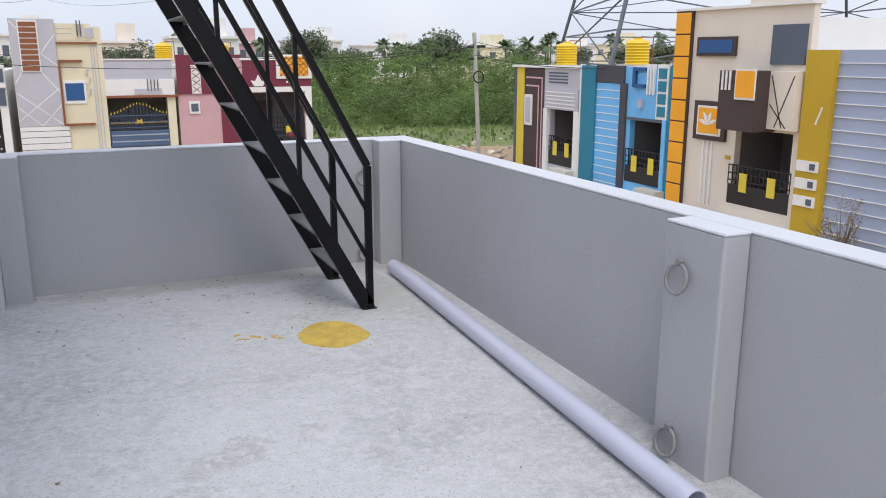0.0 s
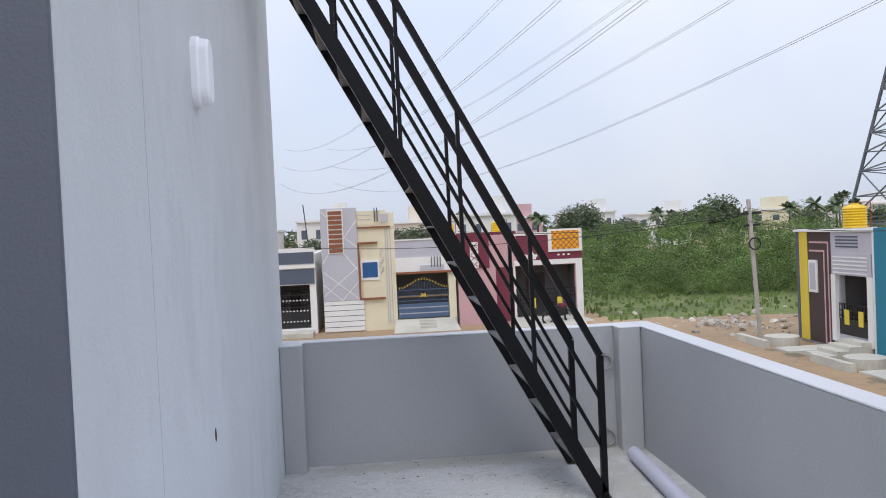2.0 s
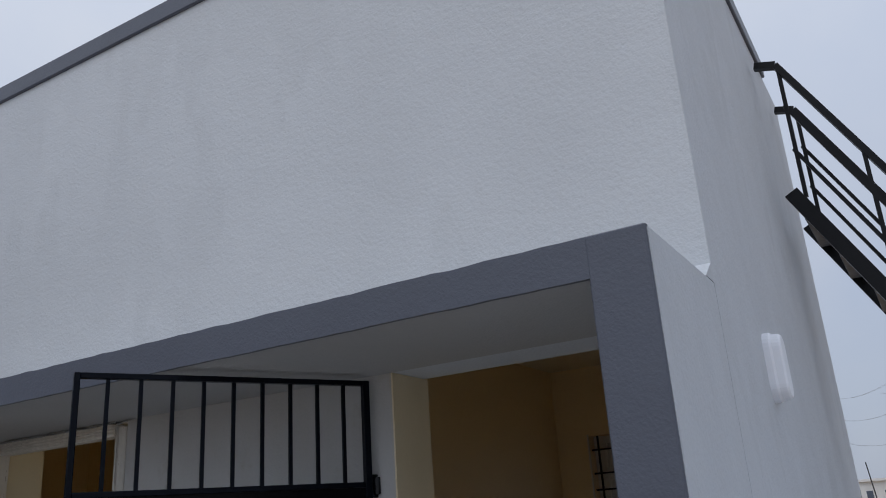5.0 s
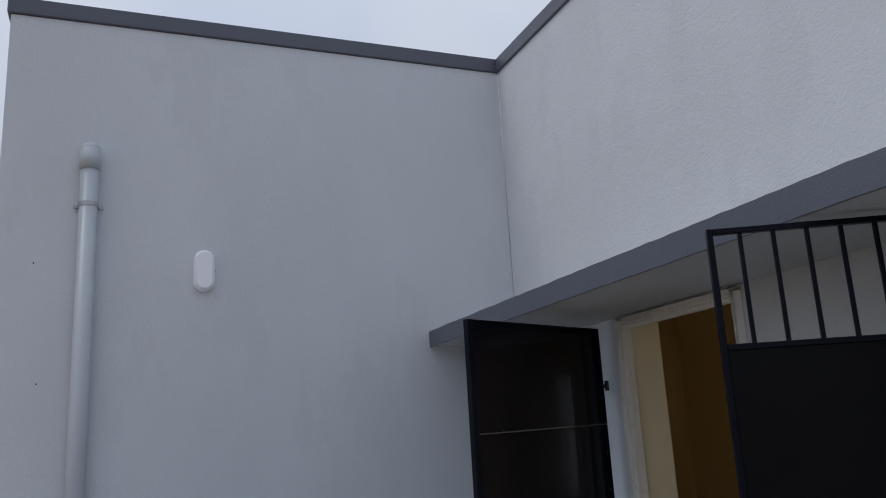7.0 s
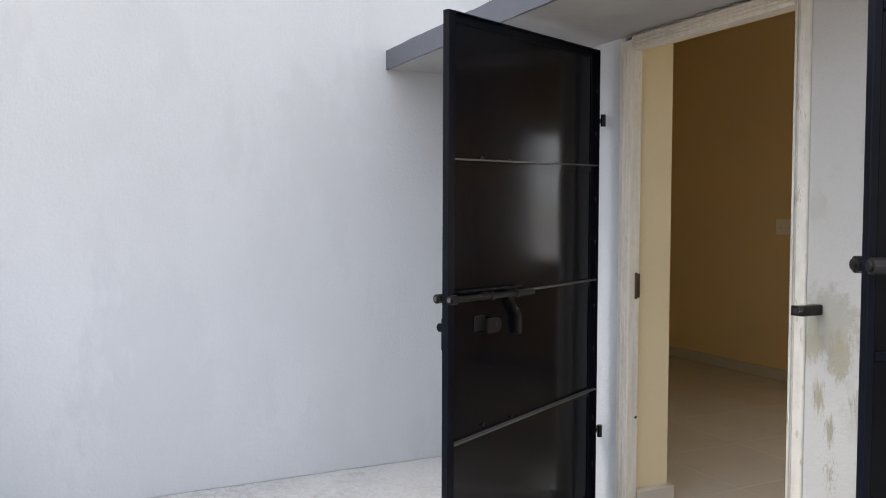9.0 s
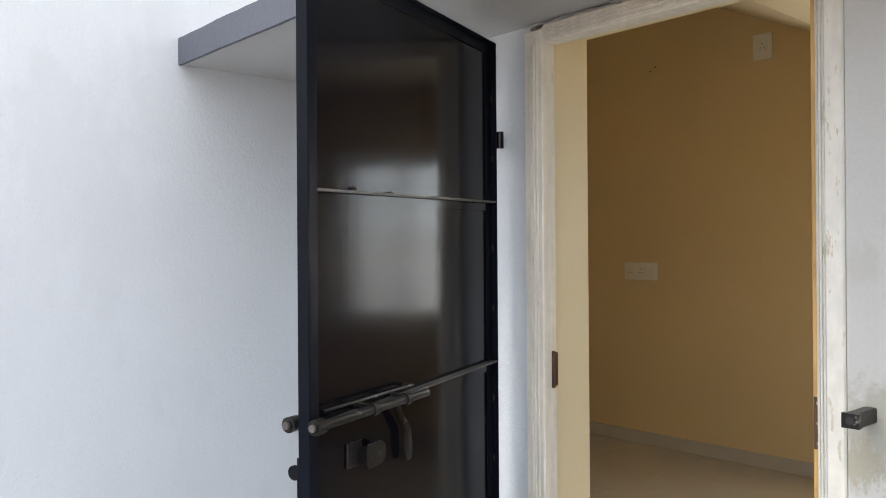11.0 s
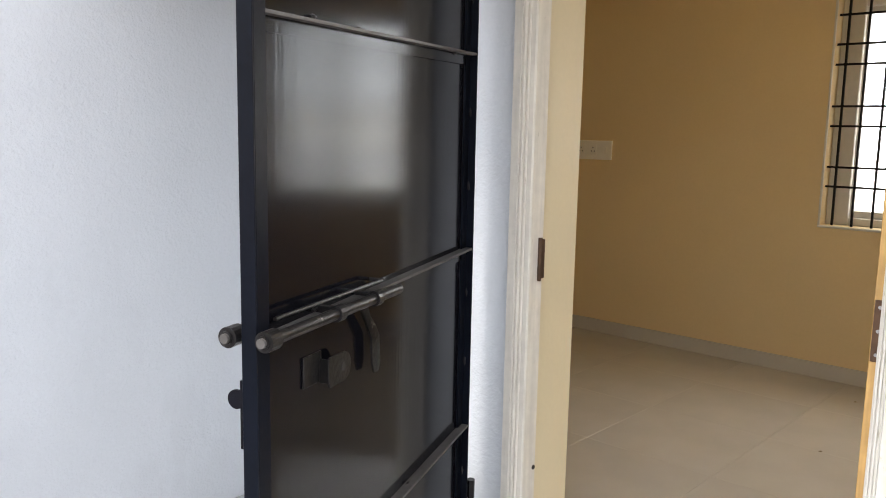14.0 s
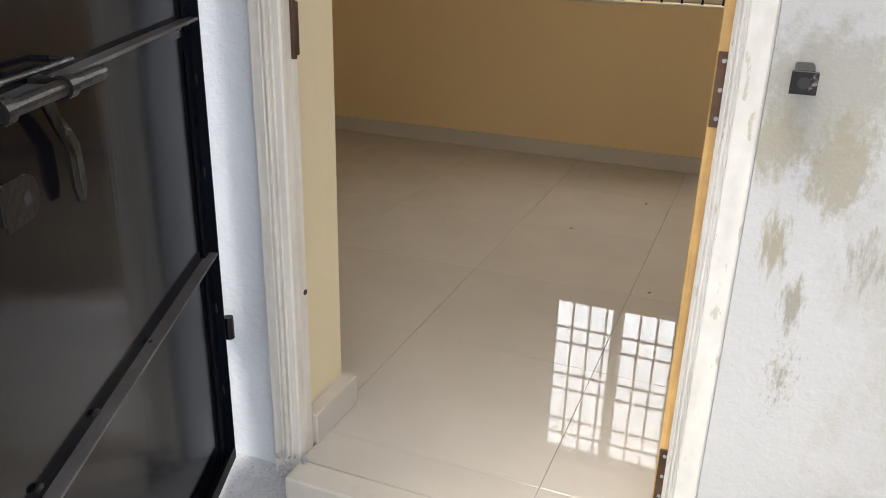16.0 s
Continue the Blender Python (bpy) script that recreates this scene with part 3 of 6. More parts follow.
# ---- bulkhead wall lamps ----
def wall_lamp(m):
    t = thing("wall_lamp", m, "white oval plastic bulkhead lamp on the wall", "wall lamp", "wall lamps")

    def pill(wd, ht, d0, d1, taper):
        bm = bmesh.new()
        n, rr = 12, wd / 2
        loops = []
        for d, f in ((d0, 1.0), (d1 - 0.008, taper), (d1, taper * 0.86)):
            row = []
            for s, c0 in ((1, ht / 2 - rr), (-1, -ht / 2 + rr)):
                for i in range(n + 1):
                    a = math.pi * i / n + (0 if s > 0 else math.pi)
                    row.append(bm.verts.new((d, -rr * f * math.cos(a), c0 + rr * f * math.sin(a))))
            loops.append(row)
        for A, B in zip(loops, loops[1:]):
            for i in range(len(A)):
                bm.faces.new((A[i], A[(i + 1) % len(A)], B[(i + 1) % len(B)], B[i]))
        bm.faces.new(loops[-1])
        bm.faces.new(loops[0][::-1])
        bmesh.ops.recalc_face_normals(bm, faces=bm.faces)
        return bm

    part("base", pill(0.125, 0.262, 0.0, 0.03, 1.0), M_lamp, t)
    part("diffuser", pill(0.108, 0.246, 0.03, 0.062, 0.96), M_lamp, t, "white frosted cover", smooth=False)
    part("screw", rod(bmesh.new(), (0.02, 0.063, 0), (0.02, 0.067, 0), 0.004, 8), M_dark, t)


wall_lamp(pose(0, -2.143, 2.722))
wall_lamp(pose(XW3, 0.72, 2.162))


# ---- drain pipe on the west wall ----
def drain_pipe():
    t = thing("drain_pipe", (0.062, -2.82, 0), "grey plastic downpipe clamped to the wall", "pipe")
    part("tube", rod(bmesh.new(), (0, 0, 0.0), (0, 0, 3.39), 0.052, 24), M_pipe, t, smooth=True)
    for za, zb in ((3.32, 3.45), (0.06, 0.2)):
        part("socket", rod(bmesh.new(), (0, 0, za), (0, 0, zb), 0.059, 24), M_pipe, t, smooth=True)
    bm = bmesh.new()
    bmesh.ops.create_uvsphere(bm, u_segments=24, v_segments=12, radius=0.059, matrix=Matrix.Translation((0, 0, 3.45)) @ Matrix.Diagonal((1, 1, 0.7, 1)))
    part("bend", bm, M_pipe, t, smooth=True)
    part("outlet", rod(bmesh.new(), (0, 0, 3.44), (-0.075, 0, 3.44), 0.058, 20), M_pipe, t, smooth=True)
    for z in (3.1, 0.9):
        c = part("clamp", rod(bmesh.new(), (0, 0, z - 0.012), (0, 0, z + 0.012), 0.0555, 24), M_zinc, t, "galvanised pipe clamp")
        bm = box(-0.055, -0.085, z - 0.012, -0.045, 0.085, z + 0.012, 0.002)
        cube(bm, -0.05, 0.05, z - 0.012, 0.0, 0.058, z + 0.012)
        cube(bm, -0.05, -0.058, z - 0.012, 0.0, -0.05, z + 0.012)
        part("clamp_ear", bm, M_zinc, c)


drain_pipe()

# small marks on the walls
def mark(name, place, size, material, label):
    bm = bmesh.new()
    bmesh.ops.create_icosphere(bm, subdivisions=2, radius=1.0, matrix=Matrix.Translation(place) @ Matrix.Diagonal((*size, 1)))
    return tagged(part(name, bm, material), label, "wall mark")


mark("plaster_hole", (XW3 + 0.0, 0.769, 0.80), (0.004, 0.012, 0.028), M_dark, "small dark gouge in the white plaster")
mark("nail_hole", (0.0, -3.05, 2.05), (0.003, 0.005, 0.005), M_dark, "small nail hole in the white wall")
mark("nail_hole", (0.0, -3.1, 2.75), (0.003, 0.005, 0.005), M_dark, "small nail hole in the white wall")


# ---- wooden door frame ----
def door_frame():
    t = thing("door_frame", (0, 0, 0), "weathered primed wooden door frame with moulded face", "door frame")
    x0, x1, zt = 1.257, 2.268, 2.212
    part("jamb", box(x0, -0.028, 0.0, 1.335, 0.036, zt, 0.004), M_frame, t)
    for i, (xa, xb, d) in enumerate(((x0 + 0.028, x0 + 0.034, 0.006), (x0 + 0.040, x0 + 0.048, 0.009), (x0 + 0.054, x0 + 0.060, 0.006))):
        part("moulding", box(xa, -0.028 - d, 0.0, xb, -0.0275, zt - 0.055 + 0.008 * i, 0.002), M_frame, t)
    part("jamb", box(2.2005, -0.008, 0.0, x1 + 0.001, 0.014, zt, 0.004), M_jamb, t, "plain white painted jamb")
    part("stop", box(2.181, 0.015, RZ, 2.222, 0.075, 2.166, 0.002), M_wood, t, "bare yellow wood rebate")
    for xa, xb, d in ((2.206, 2.210, 0.006), (2.213, 2.218, 0.008), (2.222, 2.225, 0.005)):
        part("moulding", box(xa, -0.008 - d, 0.0, xb, -0.0075, zt, 0.0015), M_jamb, t)
    part("head", box(1.335, -0.028, 2.166, 2.215, 0.036, zt + 0.012, 0.004), M_frame, t)
    for i, za in enumerate((2.174, 2.188, 2.202)):
        part("moulding", box(1.34, -0.036, za, 2.23, -0.0275, za + 0.007, 0.002), M_frame, t)
    # hinge plates and strike plates let into the wood
    part("hinge", box(1.333, 0.014, 1.05, 1.341, 0.036, 1.16, 0.002), M_rust, t, "rusty steel hinge")
    part("hinge_pin", rod(bmesh.new(), (1.341, 0.012, 1.045), (1.341, 0.012, 1.165), 0.006, 10), M_rust, t)
    for z in (1.06, 0.25):
        p = part("hinge_plate", box(2.184, 0.011, z - 0.065, 2.2, 0.0155, z + 0.065, 0.001), M_rust, t, "rusty steel plate")
        for zz in (z - 0.05, z, z + 0.05):
            part("screw", rod(bmesh.new(), (2.195, 0.0112, zz), (2.195, 0.0095, zz), 0.004, 8), M_zinc, p)
    part("knot_hole", rod(bmesh.new(), (1.3345, 0.024, 0.5), (1.337, 0.024, 0.5), 0.007, 10), M_dark, t)


door_frame()
ce = bmesh.new()
random.seed(31)
for k in range(46):
    xk = 1.29 + 0.022 * k + random.uniform(-0.01, 0.01)
    bmesh.ops.create_icosphere(ce, subdivisions=1, radius=1, matrix=Matrix.Translation((xk, -0.018 + random.uniform(-0.006, 0.004), 2.222 + random.uniform(0, 0.012))) @ Matrix.Diagonal((random.uniform(0.012, 0.034), 0.005, random.uniform(0.003, 0.006), 1)))
for k in range(12):
    bmesh.ops.create_icosphere(ce, subdivisions=1, radius=1, matrix=Matrix.Translation((1.30 + random.uniform(-0.03, 0.07), -0.034 + random.uniform(-0.01, 0.0), random.uniform(0.0, 0.08))) @ Matrix.Diagonal((random.uniform(0.006, 0.014), 0.005, random.uniform(0.006, 0.014), 1)))
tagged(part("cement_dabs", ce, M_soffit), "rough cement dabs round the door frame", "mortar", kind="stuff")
built("threshold", box(1.337, -0.11, 0.0, 2.21, -0.03, RZ, 0.005), M_sill, "pale stone door threshold", "threshold")
sub = box(-2.2, 0.075, 0.0, 4.69, RY, RZ - 0.008)
cube(sub, 1.337, -0.029, 0.0, 2.185, 0.075, RZ - 0.008)
built("room_subfloor", sub, M_joint, "dark tile bedding", "floor")

# tiles of the room floor
TS = 0.60
tile_me = {}
def floor_tiles():
    tx = [1.915 + TS * k for k in range(-7, 5)]
    ty = [0.106 + TS * k for k in range(-1, 7)]
    for xa in tx:
        for ya in ty:
            xl, xr = max(xa, -2.2), min(xa + TS, 4.69)
            yl, yr = max(ya, -0.029), min(ya + TS, RY)
            if xr - xl < 0.03 or yr - yl < 0.03:
                continue
            if yr < 0.24:
                xl, xr = max(xl, 1.337), min(xr, 2.185)
                if xr - xl < 0.03:
                    continue
            yield xl, yl, xr, yr


# skirting along the north wall and the reveal
built("skirting_north", box(-2.2, RY - 0.012, RZ, 4.69, RY, RZ + 0.09, 0.002), M_tile, "pale tile skirting", "baseboard")
built("skirting_reveal", box(1.302, 0.039, RZ, 1.345, 0.255, RZ + 0.09, 0.003), M_tile, "pale tile skirting return at the door", "baseboard")


# ---- windows of the room ----
def window(name, xa, xb, za, zb, sashes, fw, post, stile):
    t = tagged(thing(name, (xa, RY, za), "white wooden window with black steel grille and clear panes", "window"), kind="structure")
    wd, ht = xb - xa, zb - za
    part("sill", box(-0.012, -0.012, -0.014, wd + 0.012, 0.012, -0.001, 0.003), M_winwood, t)
    step = (wd - 2 * fw + post) / sashes
    bays = [(fw + step * k, fw + step * (k + 1) - post) for k in range(sashes)]
    posts = [(0.0, fw)] + [(p[1], q[0]) for p, q in zip(bays, bays[1:])] + [(wd - fw, wd)]
    for a, b in posts:
        part("frame", box(a, 0.09, 0, b, 0.17, ht, 0.004), M_winwood, t)
    for u0, u1 in ((-0.012, 0.0), (wd, wd + 0.012)):
        part("edge_bead", box(u0, -0.006, -0.012, u1, 0.006, ht + 0.012, 0.002), M_winwood, t)
    for s, e in bays:
        for a, b in ((0, 0.045), (ht - 0.05, ht)):
            part("frame", box(s, 0.092, a, e, 0.168, b, 0.004), M_winwood, t)
        leaf = part("sash", box(s, 0.12, 0.045, s + stile, 0.15, ht - 0.05, 0.003), M_winwood, t)
        part("sash_rail", box(e - stile, 0.12, 0.045, e, 0.15, ht - 0.05, 0.003), M_winwood, leaf)
        part("sash_rail", box(s + stile, 0.12, 0.045, e - stile, 0.15, 0.085, 0.003), M_winwood, leaf)
        part("sash_rail", box(s + stile, 0.12, ht - 0.09, e - stile, 0.15, ht - 0.05, 0.003), M_winwood, leaf)
        pn = part("pane", box(s + stile, 0.133, 0.085, e - stile, 0.137, ht - 0.09), M_glass, leaf)
        pn.visible_shadow = False
    bars = round(wd / 0.103)
    for k in range(bars):
        x = wd * (k + 0.5) / bars
        part("grille_bar", bar(bmesh.new(), (x, 0.04, 0.0), (x, 0.04, ht), 0.012, 0.012, (1, 0, 0)), M_stair, t)
    for z in (0.22, 0.33, 0.56, 0.67, 0.90, 1.01, 1.17):
        part("grille_bar", bar(bmesh.new(), (0.0, 0.04, z), (wd, 0.04, z), 0.012, 0.012), M_stair, t)


window("window_1", W1a, W1b, W1z0, W1z1, 3, 0.12, 0.022, 0.018)
window("window_2", W2a, W2b, W2z0, W2z1, 2, 0.085, 0.06, 0.04)
day = new("window_daylight", bpy.data.lights.new("window_daylight", "AREA"))
day.data.shape, day.data.size, day.data.size_y, day.data.energy = "RECTANGLE", W1b - W1a - 0.02, W1z1 - W1z0 - 0.02, 7.6
day.matrix_world = look(((W1a + W1b) / 2, RY + 0.215, (W1z0 + W1z1) / 2), ((W1a + W1b) / 2, RY, (W1z0 + W1z1) / 2))


# ---- switch plates on the room wall ----
def switch_plate(x0, z0, x1, z1, holes):
    t = thing("switch_plate", (x0, RY, z0), "ivory plastic socket plate on the cream wall", "socket", "sockets on the wall")
    wd, ht = x1 - x0, z1 - z0
    part("plate", box(0, -0.012, 0, wd, 0, ht, 0.004, 2), M_switch, t)
    for k in range(holes):
        c = (k + 0.5) / holes * wd
        if k == holes - 1 and holes > 1:
            part("switch", box(c - 0.012, -0.017, ht / 2 - 0.022, c + 0.012, -0.011, ht / 2 + 0.022, 0.002), M_switch, t)
        else:
            s = part("socket", box(c - 0.03, -0.015, ht / 2 - 0.035, c + 0.03, -0.011, ht / 2 + 0.035, 0.003), M_switch, t)
            for dx, dz in ((0, 0.016), (-0.012, -0.008), (0.012, -0.008)):
                part("hole", rod(bmesh.new(), (c + dx, -0.0145, ht / 2 + dz), (c + dx, -0.0158, ht / 2 + dz), 0.004, 8), M_dark, s)


switch_plate(-0.58, 1.27, -0.29, 1.40, 3)
switch_plate(0.45, 2.73, 0.58, 2.9, 1)
mk = thing("ceiling_rose", (-0.32, RY, 2.81), "small round cream conduit cover on the wall", "conduit cover")
part("cover", rod(bmesh.new(), (0, 0, 0), (0, -0.01, 0), 0.05, 24), M_cream, mk)
for dx in (-0.02, 0.02):
    part("hole", rod(bmesh.new(), (dx, -0.0095, dx * 0.6), (dx, -0.0108, dx * 0.6), 0.006, 8), M_dark, mk)


# ---- black steel door leaf ----
def flat_shape(pts, y0, y1):
    """A flat plate in the x-z plane between y0 and y1."""
    bm = bmesh.new()
    A = [bm.verts.new((x, y0, z)) for x, z in pts]
    B = [bm.verts.new((x, y1, z)) for x, z in pts]
    bm.faces.new(A)
    bm.faces.new(B[::-1])
    for i in range(len(A)):
        j = (i + 1) % len(A)
        bm.faces.new((A[j], A[i], B[i], B[j]))
    bmesh.ops.recalc_face_normals(bm, faces=bm.faces)
    return bm


def tower_bolt(t, x0, x1, z, side):
    """A sliding bolt with two guide straps; side +1 on the near face."""
    y = 0.032 * side if side > 0 else -0.04
    b = part("bolt", rod(bmesh.new(), (x0, y, z), (x1, y, z), 0.0115, 14), M_steel, t, "sliding steel bolt", smooth=False)
    part("collar", rod(bmesh.new(), (x1 - 0.035, y, z), (x1 - 0.004, y, z), 0.018, 16), M_steel, b)
    part("pin", rod(bmesh.new(), (x1 - 0.004, y, z), (x1 + 0.006, y, z), 0.0085, 12), M_rail, b)
    if side > 0:
        part("keep_rail", rod(bmesh.new(), (x0 + 0.05, 0.016, z + 0.026), (x1 - 0.06, 0.016, z + 0.026), 0.0042, 8), M_steel, b)
        part("keep_foot", rod(bmesh.new(), (x0 + 0.052, -0.013, z + 0.026), (x0 + 0.052, 0.018, z + 0.026), 0.0042, 8), M_steel, b)
        for xs in (0.80, 0.642):
            part("strap", rod(bmesh.new(), (xs - 0.011, y, z), (xs + 0.011, y, z), 0.0165, 14), M_steel, b)
            part("strap_foot", box(xs - 0.009, -0.0135, z - 0.004, xs + 0.009, y, z + 0.012, 0.002), M_steel, b)
    return b


def hinge_lug(t, x, z, label):
    h = part("hinge", box(x - 0.03, -0.02, z - 0.045, x + 0.004, -0.012, z + 0.045, 0.002), M_black, t, label)
    part("knuckle", rod(bmesh.new(), (x - 0.028, 0.012, z - 0.028), (x - 0.028, 0.012, z + 0.028), 0.012, 12), M_black, h)
    part("lug", bar(bmesh.new(), (x - 0.028, 0.012, z), (x - 0.06, -0.035, z), 0.02, 0.022), M_black, h)


def steel_door():
    d, n = Vector((0.3502, -0.9367, 0)), Vector((0.9367, 0.3502, 0))
    m = Matrix((( d.x, n.x, 0, 1.163), (d.y, n.y, 0, -0.079), (0, 0, 1, 0.05), (0, 0, 0, 1)))
    t = thing("steel_door", m, "glossy black sheet steel door standing open with sliding bolts", "door")
    L, H = 1.033, 2.137
    part("panel", box(0.004, -0.018, 0.004, L - 0.004, -0.014, H - 0.004), M_black, t)
    for x0, x1 in ((0.0, 0.004), (L - 0.004, L)):
        part("stile", box(x0, -0.018, 0, x1, 0.012, H, 0.001), M_edge, t)
    part("stile_flange", box(0.004, -0.0138, 0.0, 0.038, -0.008, H, 0.001), M_edge, t)
    part("stile_flange", box(L - 0.038, 0.008, 0.0, L - 0.004, 0.012, H, 0.001), M_edge, t)
    for z0, z1 in ((0.0, 0.004), (H - 0.004, H)):
        part("rail", box(0.004, -0.018, z0, L - 0.004, 0.012, z1, 0.001), M_edge, t)
    part("rail_flange", box(0.038, -0.0138, H - 0.036, L - 0.038, -0.008, H - 0.004, 0.001), M_edge, t)
    part("rail_flange", box(0.004, 0.008, 0.0045, L - 0.038, 0.012, 0.036, 0.001), M_edge, t)
    for z, sag in ((1.603, 0.022), (1.072, 0.03), (0.556, 0.07)):
        for nm, y0, y1, za, zb, mt in (("cross_rail", -0.0138, 0.011, 0.0, 0.006, M_rail), ("cross_flange", -0.0138, -0.009, -0.026, 0.0, M_black)):
            bm = box(0.006, y0, z + za, L - 0.006, y1, z + zb)
            for v in bm.verts:
                v.co.z -= sag * v.co.x / L
            part(nm, bm, mt, t, "dusty grey steel cross rail, lit top put into its colour" if nm == "cross_rail" else "")
    random.seed(17)
    for z in (1.595, 0.53, 1.058):
        for x in (0.12, 0.36, 0.6, 0.84):
            bm = bmesh.new()
            bmesh.ops.create_icosphere(bm, subdivisions=1, radius=1, matrix=Matrix.Translation((x + random.uniform(-0.05, 0.05), -0.008, z + 0.004)) @ Matrix.Diagonal((0.012, 0.005, 0.005, 1)))
            part("weld", bm, M_steel, t)
    for z in (0.2, 0.42, 0.75, 0.95, 1.25, 1.45, 1.75, 1.95):
        bm = bmesh.new()
        bmesh.ops.create_icosphere(bm, subdivisions=1, radius=1, matrix=Matrix.Translation((0.006, -0.004, z)) @ Matrix.Diagonal((0.004, 0.004, 0.014, 1)))
        part("weld", bm, M_steel, t)
    b = tower_bolt(t, 0.53, 1.045, 1.055, 1)
    pts = ((0.635, 1.07), (0.607, 1.07), (0.602, 1.02), (0.588, 0.985), (0.586, 0.93), (0.578, 0.905), (0.562, 0.905), (0.556, 0.925), (0.56, 0.985), (0.575, 1.01), (0.59, 1.03))
    hd = part("handle", flat_shape([(0.62 + (x - 0.595) * 1.25, z - 0.025) for x, z in pts], 0.004, 0.009), M_steel, b, "flat curved steel handle")
    part("handle_slot", flat_shape([(0.586, 0.95), (0.594, 0.95), (0.592, 0.892), (0.585, 0.892)], 0.0091, 0.0102), M_dark, hd)
    tower_bolt(t, 0.75, 1.045, 1.055, -1)
    # padlock hasps
    hp = part("hasp", box(0.79, -0.0135, 0.915, 0.855, -0.009, 0.975, 0.001), M_steel, t, "padlock hasp")
    part("hasp_web", box(0.795, -0.009, 0.912, 0.799, 0.012, 0.96, 0.001), M_steel, hp)
    tag_ = [(0.795, 0.903), (0.795, 0.963)] + [(0.74 - 0.03 * math.cos(a * math.pi / 12), 0.933 + 0.03 * math.sin(a * math.pi / 12)) for a in range(6, -7, -1)]
    part("hasp_eye", flat_shape(tag_, 0.008, 0.012), M_steel, hp)
    part("hasp_hole", rod(bmesh.new(), (0.742, 0.0122, 0.933), (0.742, 0.0132, 0.933), 0.009, 14), M_dark, hp)
    bk = part("hasp", flat_shape([(L - 0.06, 0.86), (L - 0.005, 0.86), (L - 0.005, 0.98), (L - 0.06, 0.98)], -0.026, -0.019), M_black, t, "padlock hasp")
    part("hasp_eye", rod(bmesh.new(), (L - 0.012, -0.036, 0.945), (L - 0.007, -0.036, 0.945), 0.017, 18), M_black, bk)
    for z in (1.816, 0.354):
        hinge_lug(t, 0.0, z, "black steel pin hinge")
    return t


steel_door()
# hinge lugs and the bolt keeper let into the wall
kp = thing("bolt_keeper", (2.337, 0.0, 1.09), "black steel bolt keeper cemented into the wall", "bolt keeper")
part("bar", box(-0.03, -0.10, -0.006, 0.0, 0.0, 0.03, 0.003), M_steel, kp)
part("eye", flat_shape([(-0.035, -0.004), (0.004, -0.004), (0.004, 0.03), (-0.035, 0.03)], -0.115, -0.10), M_steel, kp)
part("eye_hole", rod(bmesh.new(), (-0.016, -0.1152, 0.013), (-0.016, -0.1165, 0.013), 0.009, 14), M_dark, kp)
# ---- black gate at the stair opening ----
def stair_gate():
    d, n = Vector((-0.4797, -0.8774, 0)), Vector((0.8774, -0.4797, 0))
    m = Matrix(((d.x, n.x, 0, 3.64), (d.y, n.y, 0, -0.03), (0, 0, 1, 0.05), (0, 0, 0, 1)))
    t = thing("stair_gate", m, "black steel gate with barred top standing open", "gate")
    L, z0, z1 = 1.005, 1.795, 2.165
    part("panel", box(0.022, -0.003, 0.02, L - 0.016, 0.001, z0 - 0.005), M_gate, t)
    part("stile", box(0.0, -0.014, 0, 0.024, 0.014, z1, 0.002), M_edge, t)
    part("stile", box(L - 0.018, -0.014, 0, L, 0.014, z1, 0.002), M_edge, t)
    for za, zb in ((0.0, 0.03), (z0 - 0.009, z0 + 0.009), (z1 - 0.018, z1), (1.08, 1.1), (0.55, 0.57)):
        part("rail", box(0.024, -0.013, za, L - 0.018, 0.013, zb, 0.002), M_edge, t)
    for k in range(1, 10):
        x = L * k / 10
        part("upright", bar(bmesh.new(), (x, 0, z0 + 0.009), (x, 0, z1 - 0.018), 0.012, 0.012, (1, 0, 0)), M_edge, t)
    for s in (1, -1):
        b = part("bolt", rod(bmesh.new(), (0.55, 0.034 * s, 1.275), (L + 0.01, 0.034 * s, 1.275), 0.0115, 14), M_steel, t, "sliding steel bolt")
        part("collar", rod(bmesh.new(), (L - 0.03, 0.034 * s, 1.275), (L + 0.004, 0.034 * s, 1.275), 0.018, 16), M_steel, b)
    for z in (1.79, 0.3):
        h = part("hinge", box(-0.03, -0.012, z - 0.04, 0.002, -0.004, z + 0.04, 0.002), M_black, t, "black steel pin hinge")
        part("knuckle", rod(bmesh.new(), (-0.024, 0.0, z - 0.03), (-0.024, 0.0, z + 0.03), 0.012, 12), M_black, h)
    return t


stair_gate()
# ---- the street beyond the terrace ----
GZ = -3.15
def flat(name, c, rough=0.7, var=0.06, stain=0.8):
    return paint(name, c, rough, var, 14, 0.1, stain)


M_soil = paint("sandy_soil", (0.36, 0.25, 0.15), 0.95, 0.25, 3.0, 0.5, 0.12, dist=0.05, wear=(0.17, 0.14, 0.09), wear_at=0.56, wear_scale=0.4)
M_grass = paint("short_grass", (0.12, 0.15, 0.04), 0.9, 0.4, 2.0, 0.6, 0.15, dist=0.08, wear=(0.2, 0.17, 0.09), wear_at=0.6, wear_scale=0.3)
M_leaf = paint("thorn_bush_leaf", (0.125, 0.195, 0.045), 0.6, 0.5, 1.2, 0.0, 0.35)
M_dryleaf = paint("dry_shrub_leaf", (0.20, 0.15, 0.06), 0.7, 0.4, 3.0, 0.0, 0.5)
M_leafdk = paint("dark_tree_leaf", (0.12, 0.155, 0.085), 0.6, 0.4, 3.0, 0.0, 0.3)
M_palm = paint("palm_frond", (0.12, 0.155, 0.085), 0.55, 0.3, 5, 0.0, 1)
